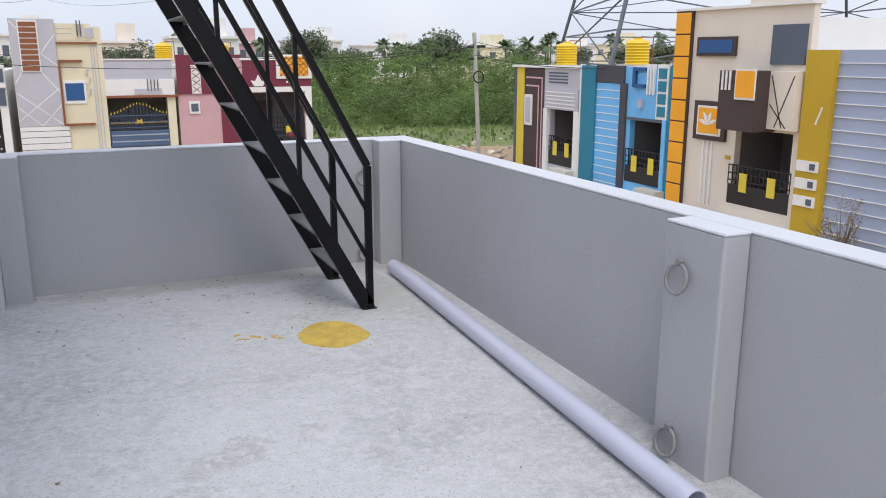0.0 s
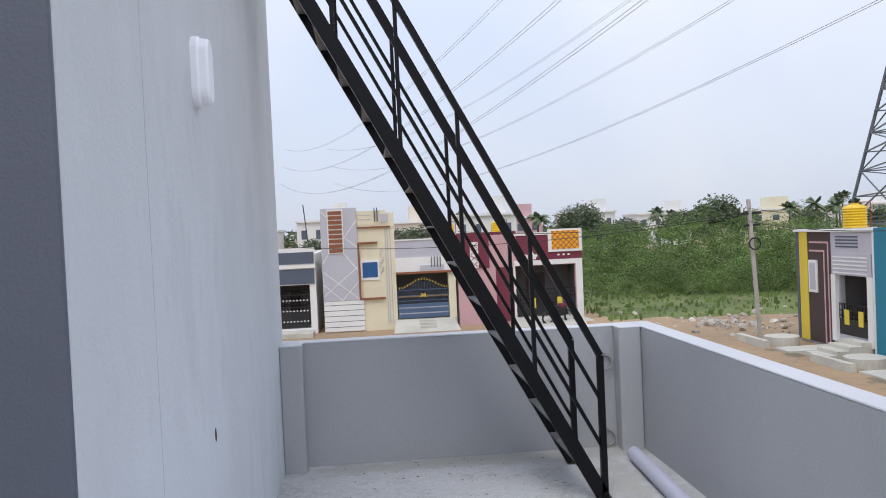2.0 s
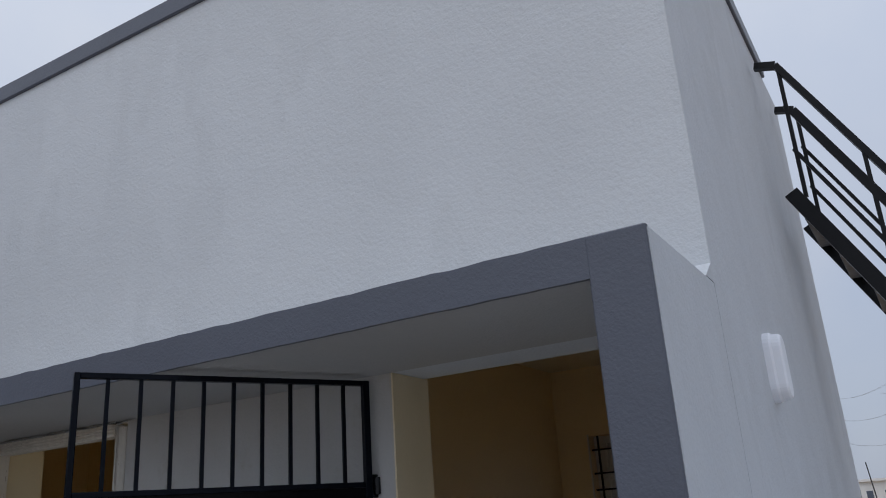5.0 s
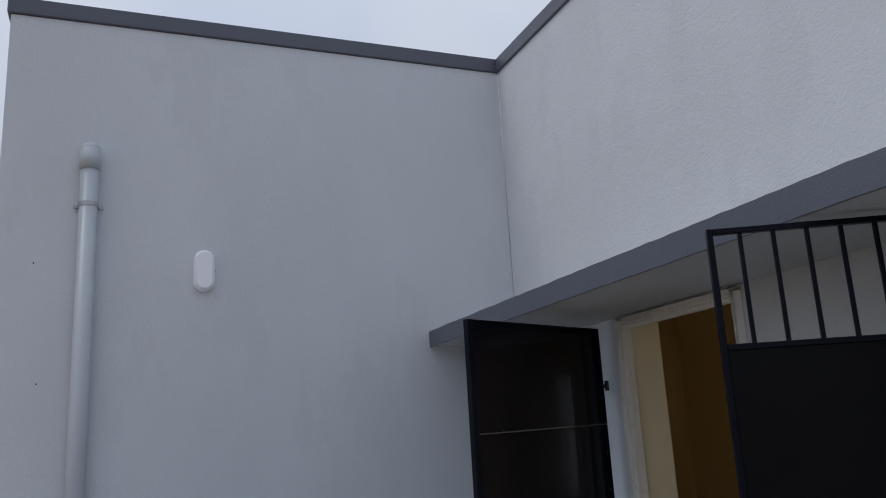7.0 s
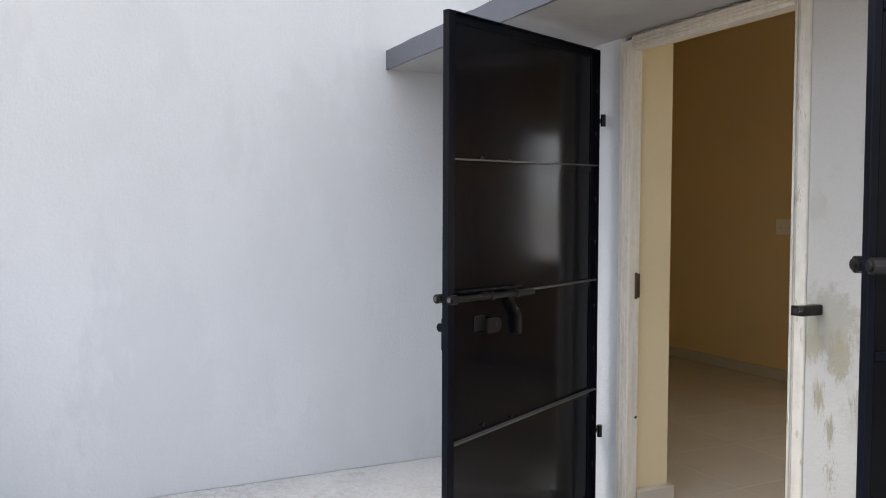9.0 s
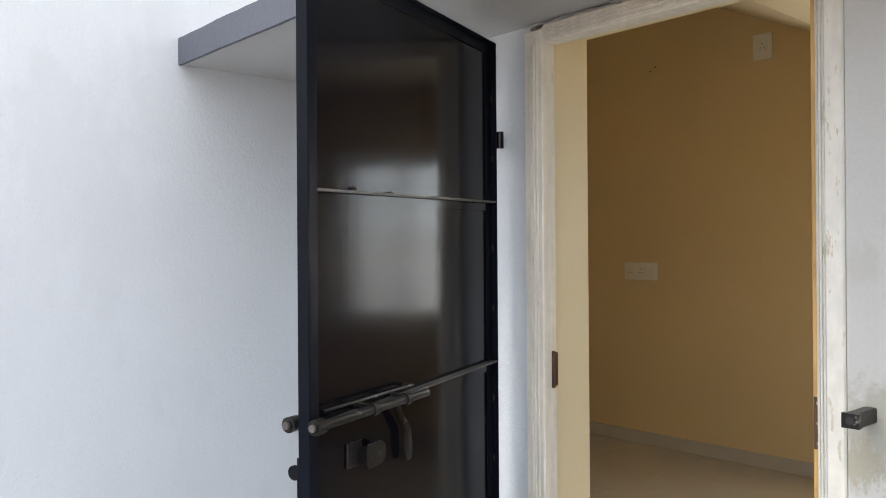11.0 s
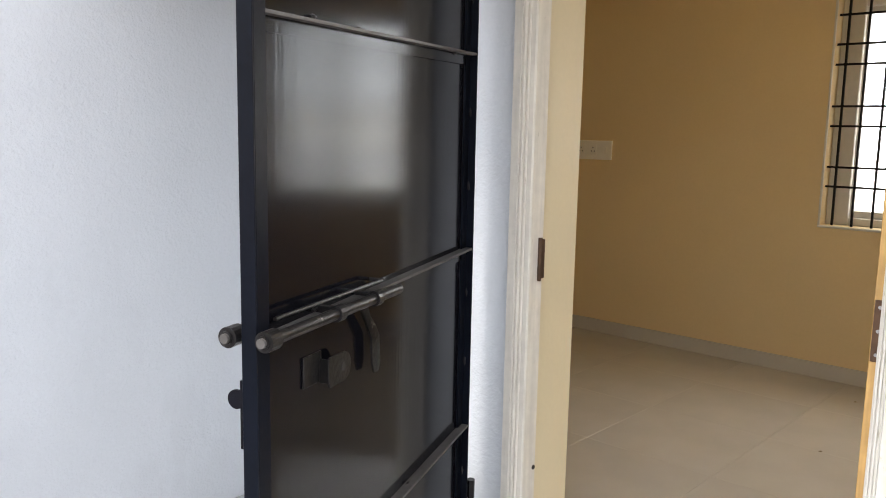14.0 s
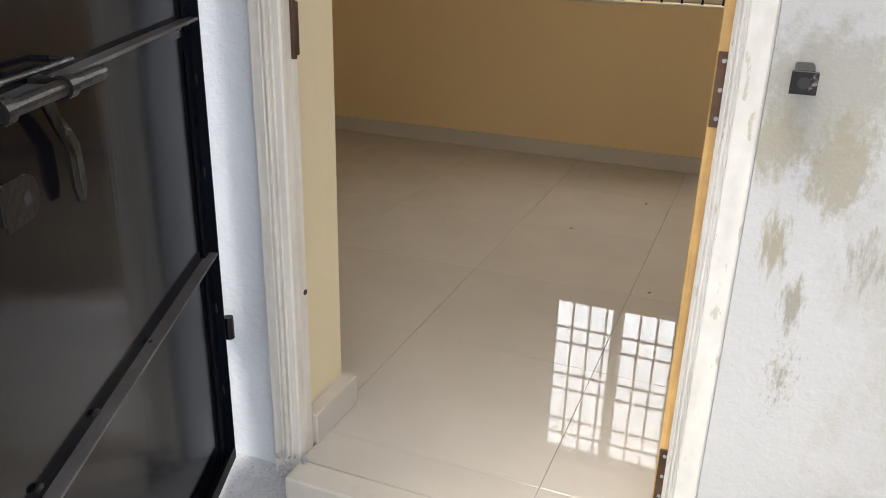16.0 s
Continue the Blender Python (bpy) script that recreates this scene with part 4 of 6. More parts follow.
M_bark = paint("bark", (0.13, 0.10, 0.075), 0.9, 0.3, 8, 0.4, 2)
M_pylon = paint("weathered_pylon_steel", (0.13, 0.14, 0.16), 0.5, 0.15, 20, 0.1, 2, metal=0.2)
M_conc = paint("concrete_post", (0.42, 0.40, 0.37), 0.85, 0.12, 20, 0.3, 2)
M_rubble = paint("broken_rubble", (0.42, 0.38, 0.33), 0.9, 0.35, 6, 0.4, 1.5, per=0.2)
M_yellow = paint("yellow_tank_plastic", (0.78, 0.50, 0.02), 0.35, 0.05, 20, 0.05)
M_h = {k: flat("house_" + k, c) for k, c in dict(
    cream=(0.72, 0.66, 0.48), white=(0.76, 0.75, 0.73), grey=(0.47, 0.47, 0.52), slate=(0.09, 0.11, 0.15), brown=(0.25, 0.09, 0.04),
    maroon=(0.17, 0.025, 0.05), pink=(0.58, 0.36, 0.38), orange=(0.86, 0.38, 0.02), tan=(0.72, 0.65, 0.56), umber=(0.062, 0.04, 0.038), char=(0.06, 0.06, 0.075),
    teal=(0.02, 0.20, 0.30), sky=(0.16, 0.46, 0.80), ochre=(0.50, 0.33, 0.02), ice=(0.34, 0.40, 0.54), blue=(0.02, 0.09, 0.25), yellow=(0.68, 0.53, 0.06)).items()}
M_gate = flat("gate_dark_paint", (0.015, 0.015, 0.017), 0.4)
M_gateblue = flat("gate_blue_paint", (0.07, 0.115, 0.20), 0.4)
# dark colour stands in for the shade inside the porches
M_porch_shade = flat("porch_shade_colour", (0.16, 0.15, 0.15), 0.8)
M_gold = paint("gold_paint", (0.65, 0.45, 0.10), 0.35, 0.1, 20, 0.0, metal=0.5)
M_ramp = flat("ramp_concrete", (0.52, 0.50, 0.44), 0.9, 0.15)

def tube(pts, r, n=5):
    """One unbroken cable along pts."""
    bm = bmesh.new()
    rows = []
    for i, p in enumerate(pts):
        d = (pts[min(i + 1, len(pts) - 1)] - pts[max(i - 1, 0)]).normalized()
        s = d.cross(Vector((0, 0, 1))).normalized()
        u = s.cross(d)
        rows.append([bm.verts.new(p + s * (r * math.cos(6.2832 * k / n)) + u * (r * math.sin(6.2832 * k / n))) for k in range(n)])
    for A, B in zip(rows, rows[1:]):
        for k in range(n):
            bm.faces.new((A[k], A[(k + 1) % n], B[(k + 1) % n], B[k]))
    return bm


built("ground", box(-700, -700, GZ - 0.3, 700, 900, GZ), M_soil, "bare sandy ground reaching the horizon", "ground")
def sheet(name, x0, y0, x1, y1, z, seed, nx=40, ny=40, wob=1.5):
    """A ragged-edged patch laid on the ground."""
    random.seed(seed)
    bm = bmesh.new()
    vs = []
    for j in range(ny + 1):
        row = []
        for i in range(nx + 1):
            x, y = x0 + (x1 - x0) * i / nx, y0 + (y1 - y0) * j / ny
            e = min(i, nx - i, j, ny - j)
            if e == 0:
                q = noise.noise_vector(Vector((x * 0.25, y * 0.25, seed)))
                x, y = x + q.x * wob * 1.6, y + q.y * wob * 1.6
            zz = z + (0.0 if e == 0 else 0.02 + 0.05 * noise.noise(Vector((x * 0.5, y * 0.5, seed))) + 0.05)
            row.append(bm.verts.new((x, y, zz - (0.06 if e == 0 else 0))))
        vs.append(row)
    for j in range(ny):
        for i in range(nx):
            bm.faces.new((vs[j][i], vs[j][i + 1], vs[j + 1][i + 1], vs[j + 1][i]))
    return bm


built("grass_field", sheet("grass_field", 16.5, 33.5, 70, 120, GZ + 0.01, 2, 60, 60), M_grass, "short green grass of the empty plot", "grass")
built("road", sheet("road", 15.2, -30, 19.8, 36, GZ + 0.01, 6, 12, 60, 0.5), M_soil, "unpaved sandy street", "road")


def fac(t, name, mat, u0, z0, u1, z1, d=0.05, bev=0.0, label="", parent=None):
    """A block on a facade, standing d proud of it."""
    return part(name, box(u0, -d, z0, u1, 0.02, z1, bev), mat, parent or t, label)


def gate(t, u0, u1, z0, z1, mat, panels=True, arch=0.0):
    g = part("gate", box(u0, -0.02, z0, u1, 0.02, z0 + (z1 - z0) * 0.5, 0.01), mat, t, "painted steel gate")
    n = max(8, int((u1 - u0) / 0.14))
    for k in range(n + 1):
        u = u0 + (u1 - u0) * k / n
        top = z1 + arch * (0.5 + 0.5 * math.cos((k / n - 0.5) * 2 * math.pi))
        part("gate_bar", bar(bmesh.new(), (u, 0, z0 + (z1 - z0) * 0.5), (u, 0, top), 0.025, 0.025, (1, 0, 0)), mat, g)
    for f in (0.62, 0.8, 1.0):
        part("gate_rail", box(u0, -0.03, z0 + (z1 - z0) * f - 0.03, u1, 0.03, z0 + (z1 - z0) * f), mat, g)
    if panels:
        for f in (0.27, 0.73):
            c = u0 + (u1 - u0) * f
            part("gate_panel", box(c - 0.13, -0.045, z0 + 0.35, c + 0.13, -0.02, z0 + 0.85), M_h["yellow"], g, "yellow gate panel")
    return g


def shell(t, mat, u0, u1, z1, holes, depth=9.0, lo=0.0):
    """Front wall with openings through it, side and back walls, roof slab; holes: u0, z0, u1, z1 from left to right."""
    u = u0
    for a, za, b, zb in holes:
        if a > u:
            part("wall", box(u, 0, lo, a, 0.2, z1), mat, t)
        if za > lo:
            part("wall", box(a, 0, lo, b, 0.2, za), mat, t)
        if zb < z1:
            part("wall", box(a, 0, zb, b, 0.2, z1), mat, t)
        r = part("porch_wall", box(a - 0.2, 1.8, za, b + 0.2, 1.9, zb + 0.2), M_porch_shade, t, "porch wall with its shade in the colour")
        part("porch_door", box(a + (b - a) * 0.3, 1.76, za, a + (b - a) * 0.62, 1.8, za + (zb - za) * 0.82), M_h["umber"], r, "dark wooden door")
        part("porch_side", box(a - 0.2, 0.2, za, a - 0.1, 1.8, zb + 0.2), M_porch_shade, t)
        part("porch_side", box(b + 0.1, 0.2, za, b + 0.2, 1.8, zb + 0.2), M_porch_shade, t)
        part("porch_floor", box(a - 0.098, 0.202, max(za - 0.1, 0), b + 0.098, 1.798, max(za, 0.02) - 0.004), M_ramp, t)
        u = b
    if u < u1:
        part("wall", box(u, 0, lo, u1, 0.2, z1), mat, t)
    part("side_wall", box(u0, 0.2, 0, u0 + 0.2, depth, z1 - 0.3), M_h["white"], t)
    part("side_wall", box(u1 - 0.2, 0.2, 0, u1, depth, z1 - 0.3), M_h["white"], t)
    part("back_wall", box(u0 + 0.2, depth - 0.2, 0, u1 - 0.2, depth, z1 - 0.3), M_h["white"], t)
    part("roof", box(u0 + 0.2, 0.2, z1 - 0.95, u1 - 0.2, depth - 0.2, z1 - 0.8), M_ramp, t)


def tank(x, y, z):
    t = thing("water_tank", (x, y, z), "yellow ribbed plastic roof water tank", "water tank", "roof water tanks")
    bm = bmesh.new()
    prof_ = [(0.0, 0.0), (0.56, 0.0)]
    for k in range(7):
        prof_ += [(0.56, 0.04 + k * 0.13), (0.52, 0.08 + k * 0.13), (0.52, 0.12 + k * 0.13), (0.56, 0.15 + k * 0.13)]
    prof_ += [(0.5, 1.02), (0.2, 1.12), (0.2, 1.17), (0.0, 1.18)]
    n = 22
    rows = [[bm.verts.new((r * math.cos(2 * math.pi * i / n), r * math.sin(2 * math.pi * i / n), zz)) for i in range(n)] for r, zz in prof_]
    for A, B in zip(rows, rows[1:]):
        for i in range(n):
            bm.faces.new((A[i], A[(i + 1) % n], B[(i + 1) % n], B[i]))
    bmesh.ops.remove_doubles(bm, verts=bm.verts, dist=0.001)
    t.scale = (0.74, 0.74, 0.74)
    part("drum", bm, M_yellow, t, smooth=False)
    part("stand", box(-0.65, -0.65, -0.75, 0.65, 0.65, -0.001), M_ramp, t, "concrete tank stand")
    part("feed_pipe", rod(bmesh.new(), (0.62, -0.3, -0.7), (0.62, -0.3, 1.2), 0.025, 8), M_h["brown"], t, "brown plastic feed pipe")
    part("feed_pipe", rod(bmesh.new(), (0.62, -0.3, 1.2), (0.1, -0.1, 1.22), 0.025, 8), M_h["brown"], t)


R1 = lambda x: pose(x * 0.985 - 0.05, 36.5, GZ)
# cream house with the striped tower
def cream_house():
    t = thing("house", R1(3.37), "cream and grey painted house with slatted tower and blue gate", "house")
    shell(t, M_h["cream"], 0.0, 3.48, 5.15, [])
    part("tower_wall", box(0.02, -0.12, 1.5, 1.71, -0.001, 5.9, 0.01), M_h["grey"], t, "grey tower front")
    tp = part("tower_top", box(0.02, 0.0, 5.15, 1.71, 1.2, 5.9), M_h["grey"], t)
    part("base_panel", box(0.02, -0.11, 0.05, 1.9, -0.001, 1.49), M_h["white"], t, "white base with dark grooves")
    for k in range(5):
        part("groove", box(0.02, -0.114, 0.25 + 0.26 * k, 1.9, -0.109, 0.275 + 0.26 * k), M_h["slate"], t)
    fr = part("slat_frame", box(0.33, -0.16, 3.75, 1.08, -0.12, 5.84), M_h["white"], t, "white slat frame")
    for k in range(9):
        part("slat", box(0.38, -0.19, 3.81 + 0.223 * k, 1.02, -0.161, 3.98 + 0.223 * k, 0.008), M_h["brown"], fr, "brown slat")
    for a, b in (((0.05, 2.9), (1.7, 1.55)), ((0.05, 1.75), (1.7, 3.1)), ((0.05, 2.3), (0.9, 1.52)), ((1.05, 3.75), (1.7, 2.9)), ((1.1, 4.5), (1.7, 5.3)), ((1.1, 4.5), (1.7, 4.0)), ((1.7, 2.4), (0.9, 1.52)), ((0.05, 3.3), (0.33, 3.75)), ((0.05, 5.8), (0.3, 5.5))):
        part("stripe", bar(bmesh.new(), (a[0], -0.122, a[1]), (b[0], -0.122, b[1]), 0.035, 0.012, (0, 1, 0)), M_h["white"], t)
    part("upper_block", box(1.71, -0.02, 5.05, 3.1, 0.8, 5.72), M_h["cream"], t)
    part("upper_block", box(3.1, -0.03, 4.9, 3.48, 0.8, 5.6), M_h["cream"], t)
    for z in (5.3, 5.5):
        fac(t, "line", M_h["grey"], 1.75, z, 2.4, z + 0.03, 0.03)
    for u in (2.55, 2.68):
        fac(t, "fin", M_h["slate"], u, 5.2, u + 0.05, 5.85, 0.1)
    fac(t, "plaque", M_h["grey"], 2.85, 5.15, 3.2, 5.55, 0.06)
    fac(t, "ledge", M_h["brown"], 1.71, 4.9, 3.3, 4.97, 0.1)
    fac(t, "ledge", M_h["brown"], 1.71, 4.15, 2.65, 4.24, 0.14)
    fac(t, "strip", M_h["brown"], 1.71, 1.5, 1.79, 4.15, 0.14)
    fac(t, "ledge", M_h["brown"], 1.79, 1.5, 2.95, 1.58, 0.14)
    wf = fac(t, "window", M_h["white"], 1.82, 2.42, 2.7, 3.38, 0.05, 0.0, "white framed blue window")
    part("pane", box(1.9, -0.065, 2.55, 2.62, -0.048, 3.27), M_h["blue"], wf, "blue pane")
    for u in (3.02, 3.12, 3.25):
        fac(t, "line", M_h["grey"], u, 0.3, u + 0.035, 4.85, 0.025)
    for k in range(7):
        bm = bmesh.new()
        cx, cz, rr = 2.82 + 0.08 * math.sin(k * 2.1), 2.75 + 0.17 * k, 0.09
        pv = None
        for q in range(15):
            a = q / 14 * 4.7 + k
            p = Vector((cx + rr * (1 - q / 22) * math.cos(a), -0.02, cz + rr * (1 - q / 22) * math.sin(a)))
            if pv:
                bar(bm, pv, p, 0.025, 0.02, (0, 1, 0))
            pv = p
        part("scroll", bm, M_h["grey"], t, "grey scroll ornament")
    # porch bay
    b = 3.48
    part("wall", box(b, 0, 3.4, b + 2.8, 0.2, 4.22), M_h["grey"], t)
    part("coping", box(b, -0.04, 4.22, b + 2.85, 0.24, 4.28), M_h["white"], t)
    part("band", box(b, -0.05, 2.72, b + 2.85, 0.2, 3.4), M_h["white"], t)
    part("ledge", box(b, -0.16, 2.62, b + 3.0, 0.1, 2.72), M_h["brown"], t)
    fac(t, "plaque", M_h["grey"], b + 1.15, 2.78, b + 2.3, 3.0, 0.08)
    for k in range(4):
        fac(t, "fin", M_h["slate"], b + 1.7 + 0.14 * k, 2.9, b + 1.74 + 0.14 * k, 3.4, 0.1)
    part("column", box(b + 2.5, -0.03, 0.4, b + 2.85, 0.2, 2.62), M_h["cream"], t)
    # back of the porch, its shade put into the colour
    part("porch_wall", box(b, 2.2, 0.4, b + 2.85, 2.3, 3.4), M_porch_shade, t)
    part("porch_side", box(b + 2.65, 0.2, 0.4, b + 2.85, 2.2, 3.4), M_h["cream"], t)
    part("porch_roof", box(b, 0.2, 3.3, b + 2.8, 9, 3.4), M_ramp, t)
    part("porch_floor", box(b, -0.05, 0.0, b + 2.85, 2.2, 0.45), M_ramp, t)
    g = gate(t, b + 0.05, b + 2.48, 0.5, 1.85, M_gateblue, False, 0.42)
    for f in (0.7, 0.97, 1.5):
        for k in range(20):
            part("stud", box(b + 0.1 + 0.12 * k, -0.05, f, b + 0.15 + 0.12 * k, -0.02, f + 0.05), M_gold if f > 1 else M_h["white"], g)
    for k in range(18):
        u = b + 0.12 + 0.135 * k
        zt = 1.9 + 0.42 * (0.5 + 0.5 * math.cos((k / 17 - 0.5) * 2 * math.pi))
        part("finial", rod(bmesh.new(), (u, 0, zt), (u, 0, zt + 0.12), 0.03, 8, 0.004), M_gold, g)
    part("emblem", flat_shape([(b + 1.12, 1.45), (b + 1.26, 1.53), (b + 1.4, 1.45), (b + 1.36, 1.7), (b + 1.26, 1.62), (b + 1.16, 1.7)], -0.06, -0.03), M_gold, g)
    rp = bmesh.new()
    v = [rp.verts.new(q) for q in ((b - 0.1, -0.05, 0.45), (b + 2.7, -0.05, 0.45), (b + 2.85, -1.6, 0.0), (b - 0.25, -1.6, 0.0), (b - 0.1, -0.05, 0), (b + 2.7, -0.05, 0))]
    for f in ((0, 3, 2, 1), (0, 4, 3), (1, 2, 5), (0, 1, 5, 4)):
        rp.faces.new([v[i] for i in f])
    part("ramp", rp, M_ramp, t)
    for k in range(3):
        part("step", box(b + 1.0, -0.5 - 0.35 * k, 0, b + 1.75, -0.1 - 0.35 * k, 0.42 - 0.11 * k), M_ramp, t)


cream_house()


def maroon_house():
    t = thing("house", R1(9.92), "maroon and pink painted house with orange lattice panel", "house")
    shell(t, M_h["pink"], 0.0, 6.1, 4.3, [(2.75, 0.25, 5.75, 2.72)])
    fac(t, "panel", M_h["maroon"], 0.0, 2.72, 1.55, 4.45, 0.06, 0.0, "maroon panel")
    part("parapet", box(0, 0.0, 4.3, 2.9, 0.2, 4.45), M_h["maroon"], t)
    z = fac(t, "zigzag_panel", M_h["white"], 0.62, 2.74, 1.02, 4.0, 0.1)
    for k in range(4):
        for s in (0, 1):
            part("zigzag", bar(bmesh.new(), (0.65 + 0.34 * s, -0.105, 2.8 + 0.3 * k), (0.99 - 0.34 * s, -0.105, 3.05 + 0.3 * k), 0.03, 0.012, (0, 1, 0)), M_h["maroon"], z)
    w_ = fac(t, "window", M_h["white"], 0.45, 1.85, 0.92, 2.4, 0.06, 0.0, "small white framed window")
    part("pane", box(0.53, -0.075, 1.95, 0.84, -0.058, 2.3), M_h["slate"], w_)
    fac(t, "panel", M_h["maroon"], 1.85, 0.1, 2.7, 2.72, 0.04, 0.0, "dusty maroon panel")
    for u in (2.05, 2.35):
        fac(t, "line", M_h["pink"], u, 2.75, u + 0.05, 4.25, 0.04)
    fac(t, "panel", M_h["maroon"], 2.9, 3.0, 6.1, 4.2, 0.05, 0.0, "maroon panel")
    fac(t, "band", M_h["white"], 2.75, 2.75, 6.1, 2.98, 0.09)
    part("coping", box(2.8, -0.08, 4.2, 6.15, 0.25, 4.32), M_h["white"], t)
    fr = fac(t, "lattice_frame", M_h["white"], 4.45, 3.35, 6.12, 4.45, 0.12, 0.0, "white lattice frame")
    part("lattice_back", box(4.62, -0.14, 3.48, 5.96, -0.118, 4.36), M_h["orange"], fr, "orange lattice panel")
    for k in range(-3, 6):
        for s in (1, -1):
            a, b = Vector((4.62 + 0.27 * k, -0.142, 3.48 if s > 0 else 4.36)), Vector((4.62 + 0.27 * k + 0.88, -0.142, 4.36 if s > 0 else 3.48))
            lo, hi = max(a.x, 4.62), min(b.x, 5.96)
            if hi - lo > 0.05:
                f = lambda x: a.lerp(b, (x - a.x) / (b.x - a.x))
                part("lattice_bar", bar(bmesh.new(), f(lo), f(hi), 0.03, 0.012, (0, 1, 0)), M_h["brown"], fr)
    for k in range(3):
        fac(t, "dot", M_h["white"], 4.9 + 0.25 * k, 3.16, 5.0 + 0.25 * k, 3.24, 0.08)
    part("lotus", flat_shape([(3.4, 3.02), (3.8, 3.02), (3.95, 3.3), (3.75, 3.25), (3.6, 3.55), (3.45, 3.25), (3.25, 3.3)], -0.09, -0.05), M_h["white"], t, "white lotus ornament")
    fac(t, "column", M_h["white"], 5.78, 0.1, 6.1, 2.75, 0.08)
    fac(t, "column", M_h["white"], 2.7, 0.25, 2.8, 2.75, 0.06)
    gate(t, 2.85, 5.7, 0.3, 1.6, M_gate)
    rp = bmesh.new()
    v = [rp.verts.new(q) for q in ((2.75, -0.05, 0.25), (5.85, -0.05, 0.25), (6.4, -2.0, 0.0), (2.4, -2.0, 0.0), (2.75, -0.05, 0), (5.85, -0.05, 0))]
    for f in ((0, 3, 2, 1), (0, 4, 3), (1, 2, 5), (0, 1, 5, 4)):
        rp.faces.new([v[i] for i in f])
    part("ramp", rp, M_ramp, t)


maroon_house()


def slate_house():
    t = thing("house", R1(-2.6), "white house with slate bands and dark gate", "house")
    shell(t, M_h["white"], 0.0, 5.55, 4.1, [(3.7, 0.3, 5.25, 2.35)])
    for za, zb in ((3.35, 3.9), (2.4, 3.1)):
        fac(t, "band", M_h["slate"], 1.0, za, 5.5, zb, 0.05, 0.0, "slate band")
    fac(t, "strip", M_h["white"], 0.9, 3.14, 5.55, 3.3, 0.1)
    g = gate(t, 3.75, 5.2, 0.35, 1.9, M_gate, False, 0.15)
    for f in (0.6, 1.1, 1.6):
        for k in range(9):
            part("stud", box(3.8 + 0.16 * k, -0.05, f, 3.86 + 0.16 * k, -0.02, f + 0.06), M_h["white"], g)
    part("ramp", box(3.6, -1.4, 0, 5.4, -0.02, 0.2), M_ramp, t)
    part("antenna", rod(bmesh.new(), (5.2, 1.5, 3.9), (5.0, 1.5, 6.2), 0.025, 6), M_gate, t)


slate_house()
tank(9.55, 39.5, GZ + 4.15)
tank(12.9, 43.5, GZ + 4.2)

R2 = pose(21.3, 26.3, GZ, 0, 0, -90)
def brown_house():
    t = thing("house", R2, "narrow umber and grey house with yellow edge strip", "house")
    shell(t, M_h["grey"], 0.0, 4.6, 4.0, [(2.56, 0.55, 4.2, 2.55)])
    part("coping", box(-0.1, -0.15, 4.0, 4.65, 0.3, 4.08), M_h["white"], t)
    fac(t, "strip", M_h["slate"], 0.0, 0.1, 0.16, 4.0, 0.1)
    fac(t, "strip", M_h["yellow"], 0.17, 0.1, 0.72, 3.99, 0.08, 0.0, "yellow strip")
    fac(t, "panel", M_h["umber"], 0.73, 0.1, 2.2, 3.99, 0.06, 0.0, "dark umber panel")
    for u, zz in ((2.0, 3.6), (1.75, 3.3)):
        fac(t, "line", M_h["pink"], u, 0.1, u + 0.06, zz, 0.08)
        fac(t, "line", M_h["pink"], 0.85, zz, u + 0.06, zz + 0.06, 0.08)
    w_ = fac(t, "window", M_h["white"], 0.8, 1.85, 1.35, 3.0, 0.1, 0.0, "white framed window")
    part("pane", box(0.9, -0.115, 1.95, 1.25, -0.098, 2.9), M_h["grey"], w_)
    fac(t, "louvre_panel", M_h["grey"], 2.25, 3.3, 4.58, 3.99, 0.09)
    for k in range(4):
        fac(t, "louvre", M_h["slate"], 2.55, 3.48 + 0.11 * k, 3.8, 3.53 + 0.11 * k, 0.11)
    fac(t, "shutter_panel", M_h["grey"], 2.3, 2.56, 4.5, 3.3, 0.12)
    for k in range(5):
        fac(t, "shutter_line", M_h["white"], 2.4, 2.62 + 0.13 * k, 4.3, 2.66 + 0.13 * k, 0.135)
    fac(t, "column", M_h["white"], 2.24, 0.3, 2.5, 2.56, 0.12)
    fac(t, "column", M_h["white"], 4.25, 0.3, 4.56, 2.56, 0.12)
    gate(t, 2.52, 4.22, 0.55, 1.6, M_gate)
    part("ramp", box(2.2, -2.2, 0, 3.2, -0.02, 0.16), M_ramp, t)
    for k in range(4):
        part("step", box(3.2, -0.45 - 0.4 * k, 0, 4.4, -0.05 - 0.4 * k, 0.5 - 0.12 * k), M_ramp, t)
    part("planter", box(-0.2, -2.4, 0, 1.9, -2.2, 0.35), M_ramp, t)
    part("manhole_ring", rod(bmesh.new(), (1.0, -1.3, 0), (1.0, -1.3, 0.35), 0.6, 20), M_ramp, t)


brown_house()


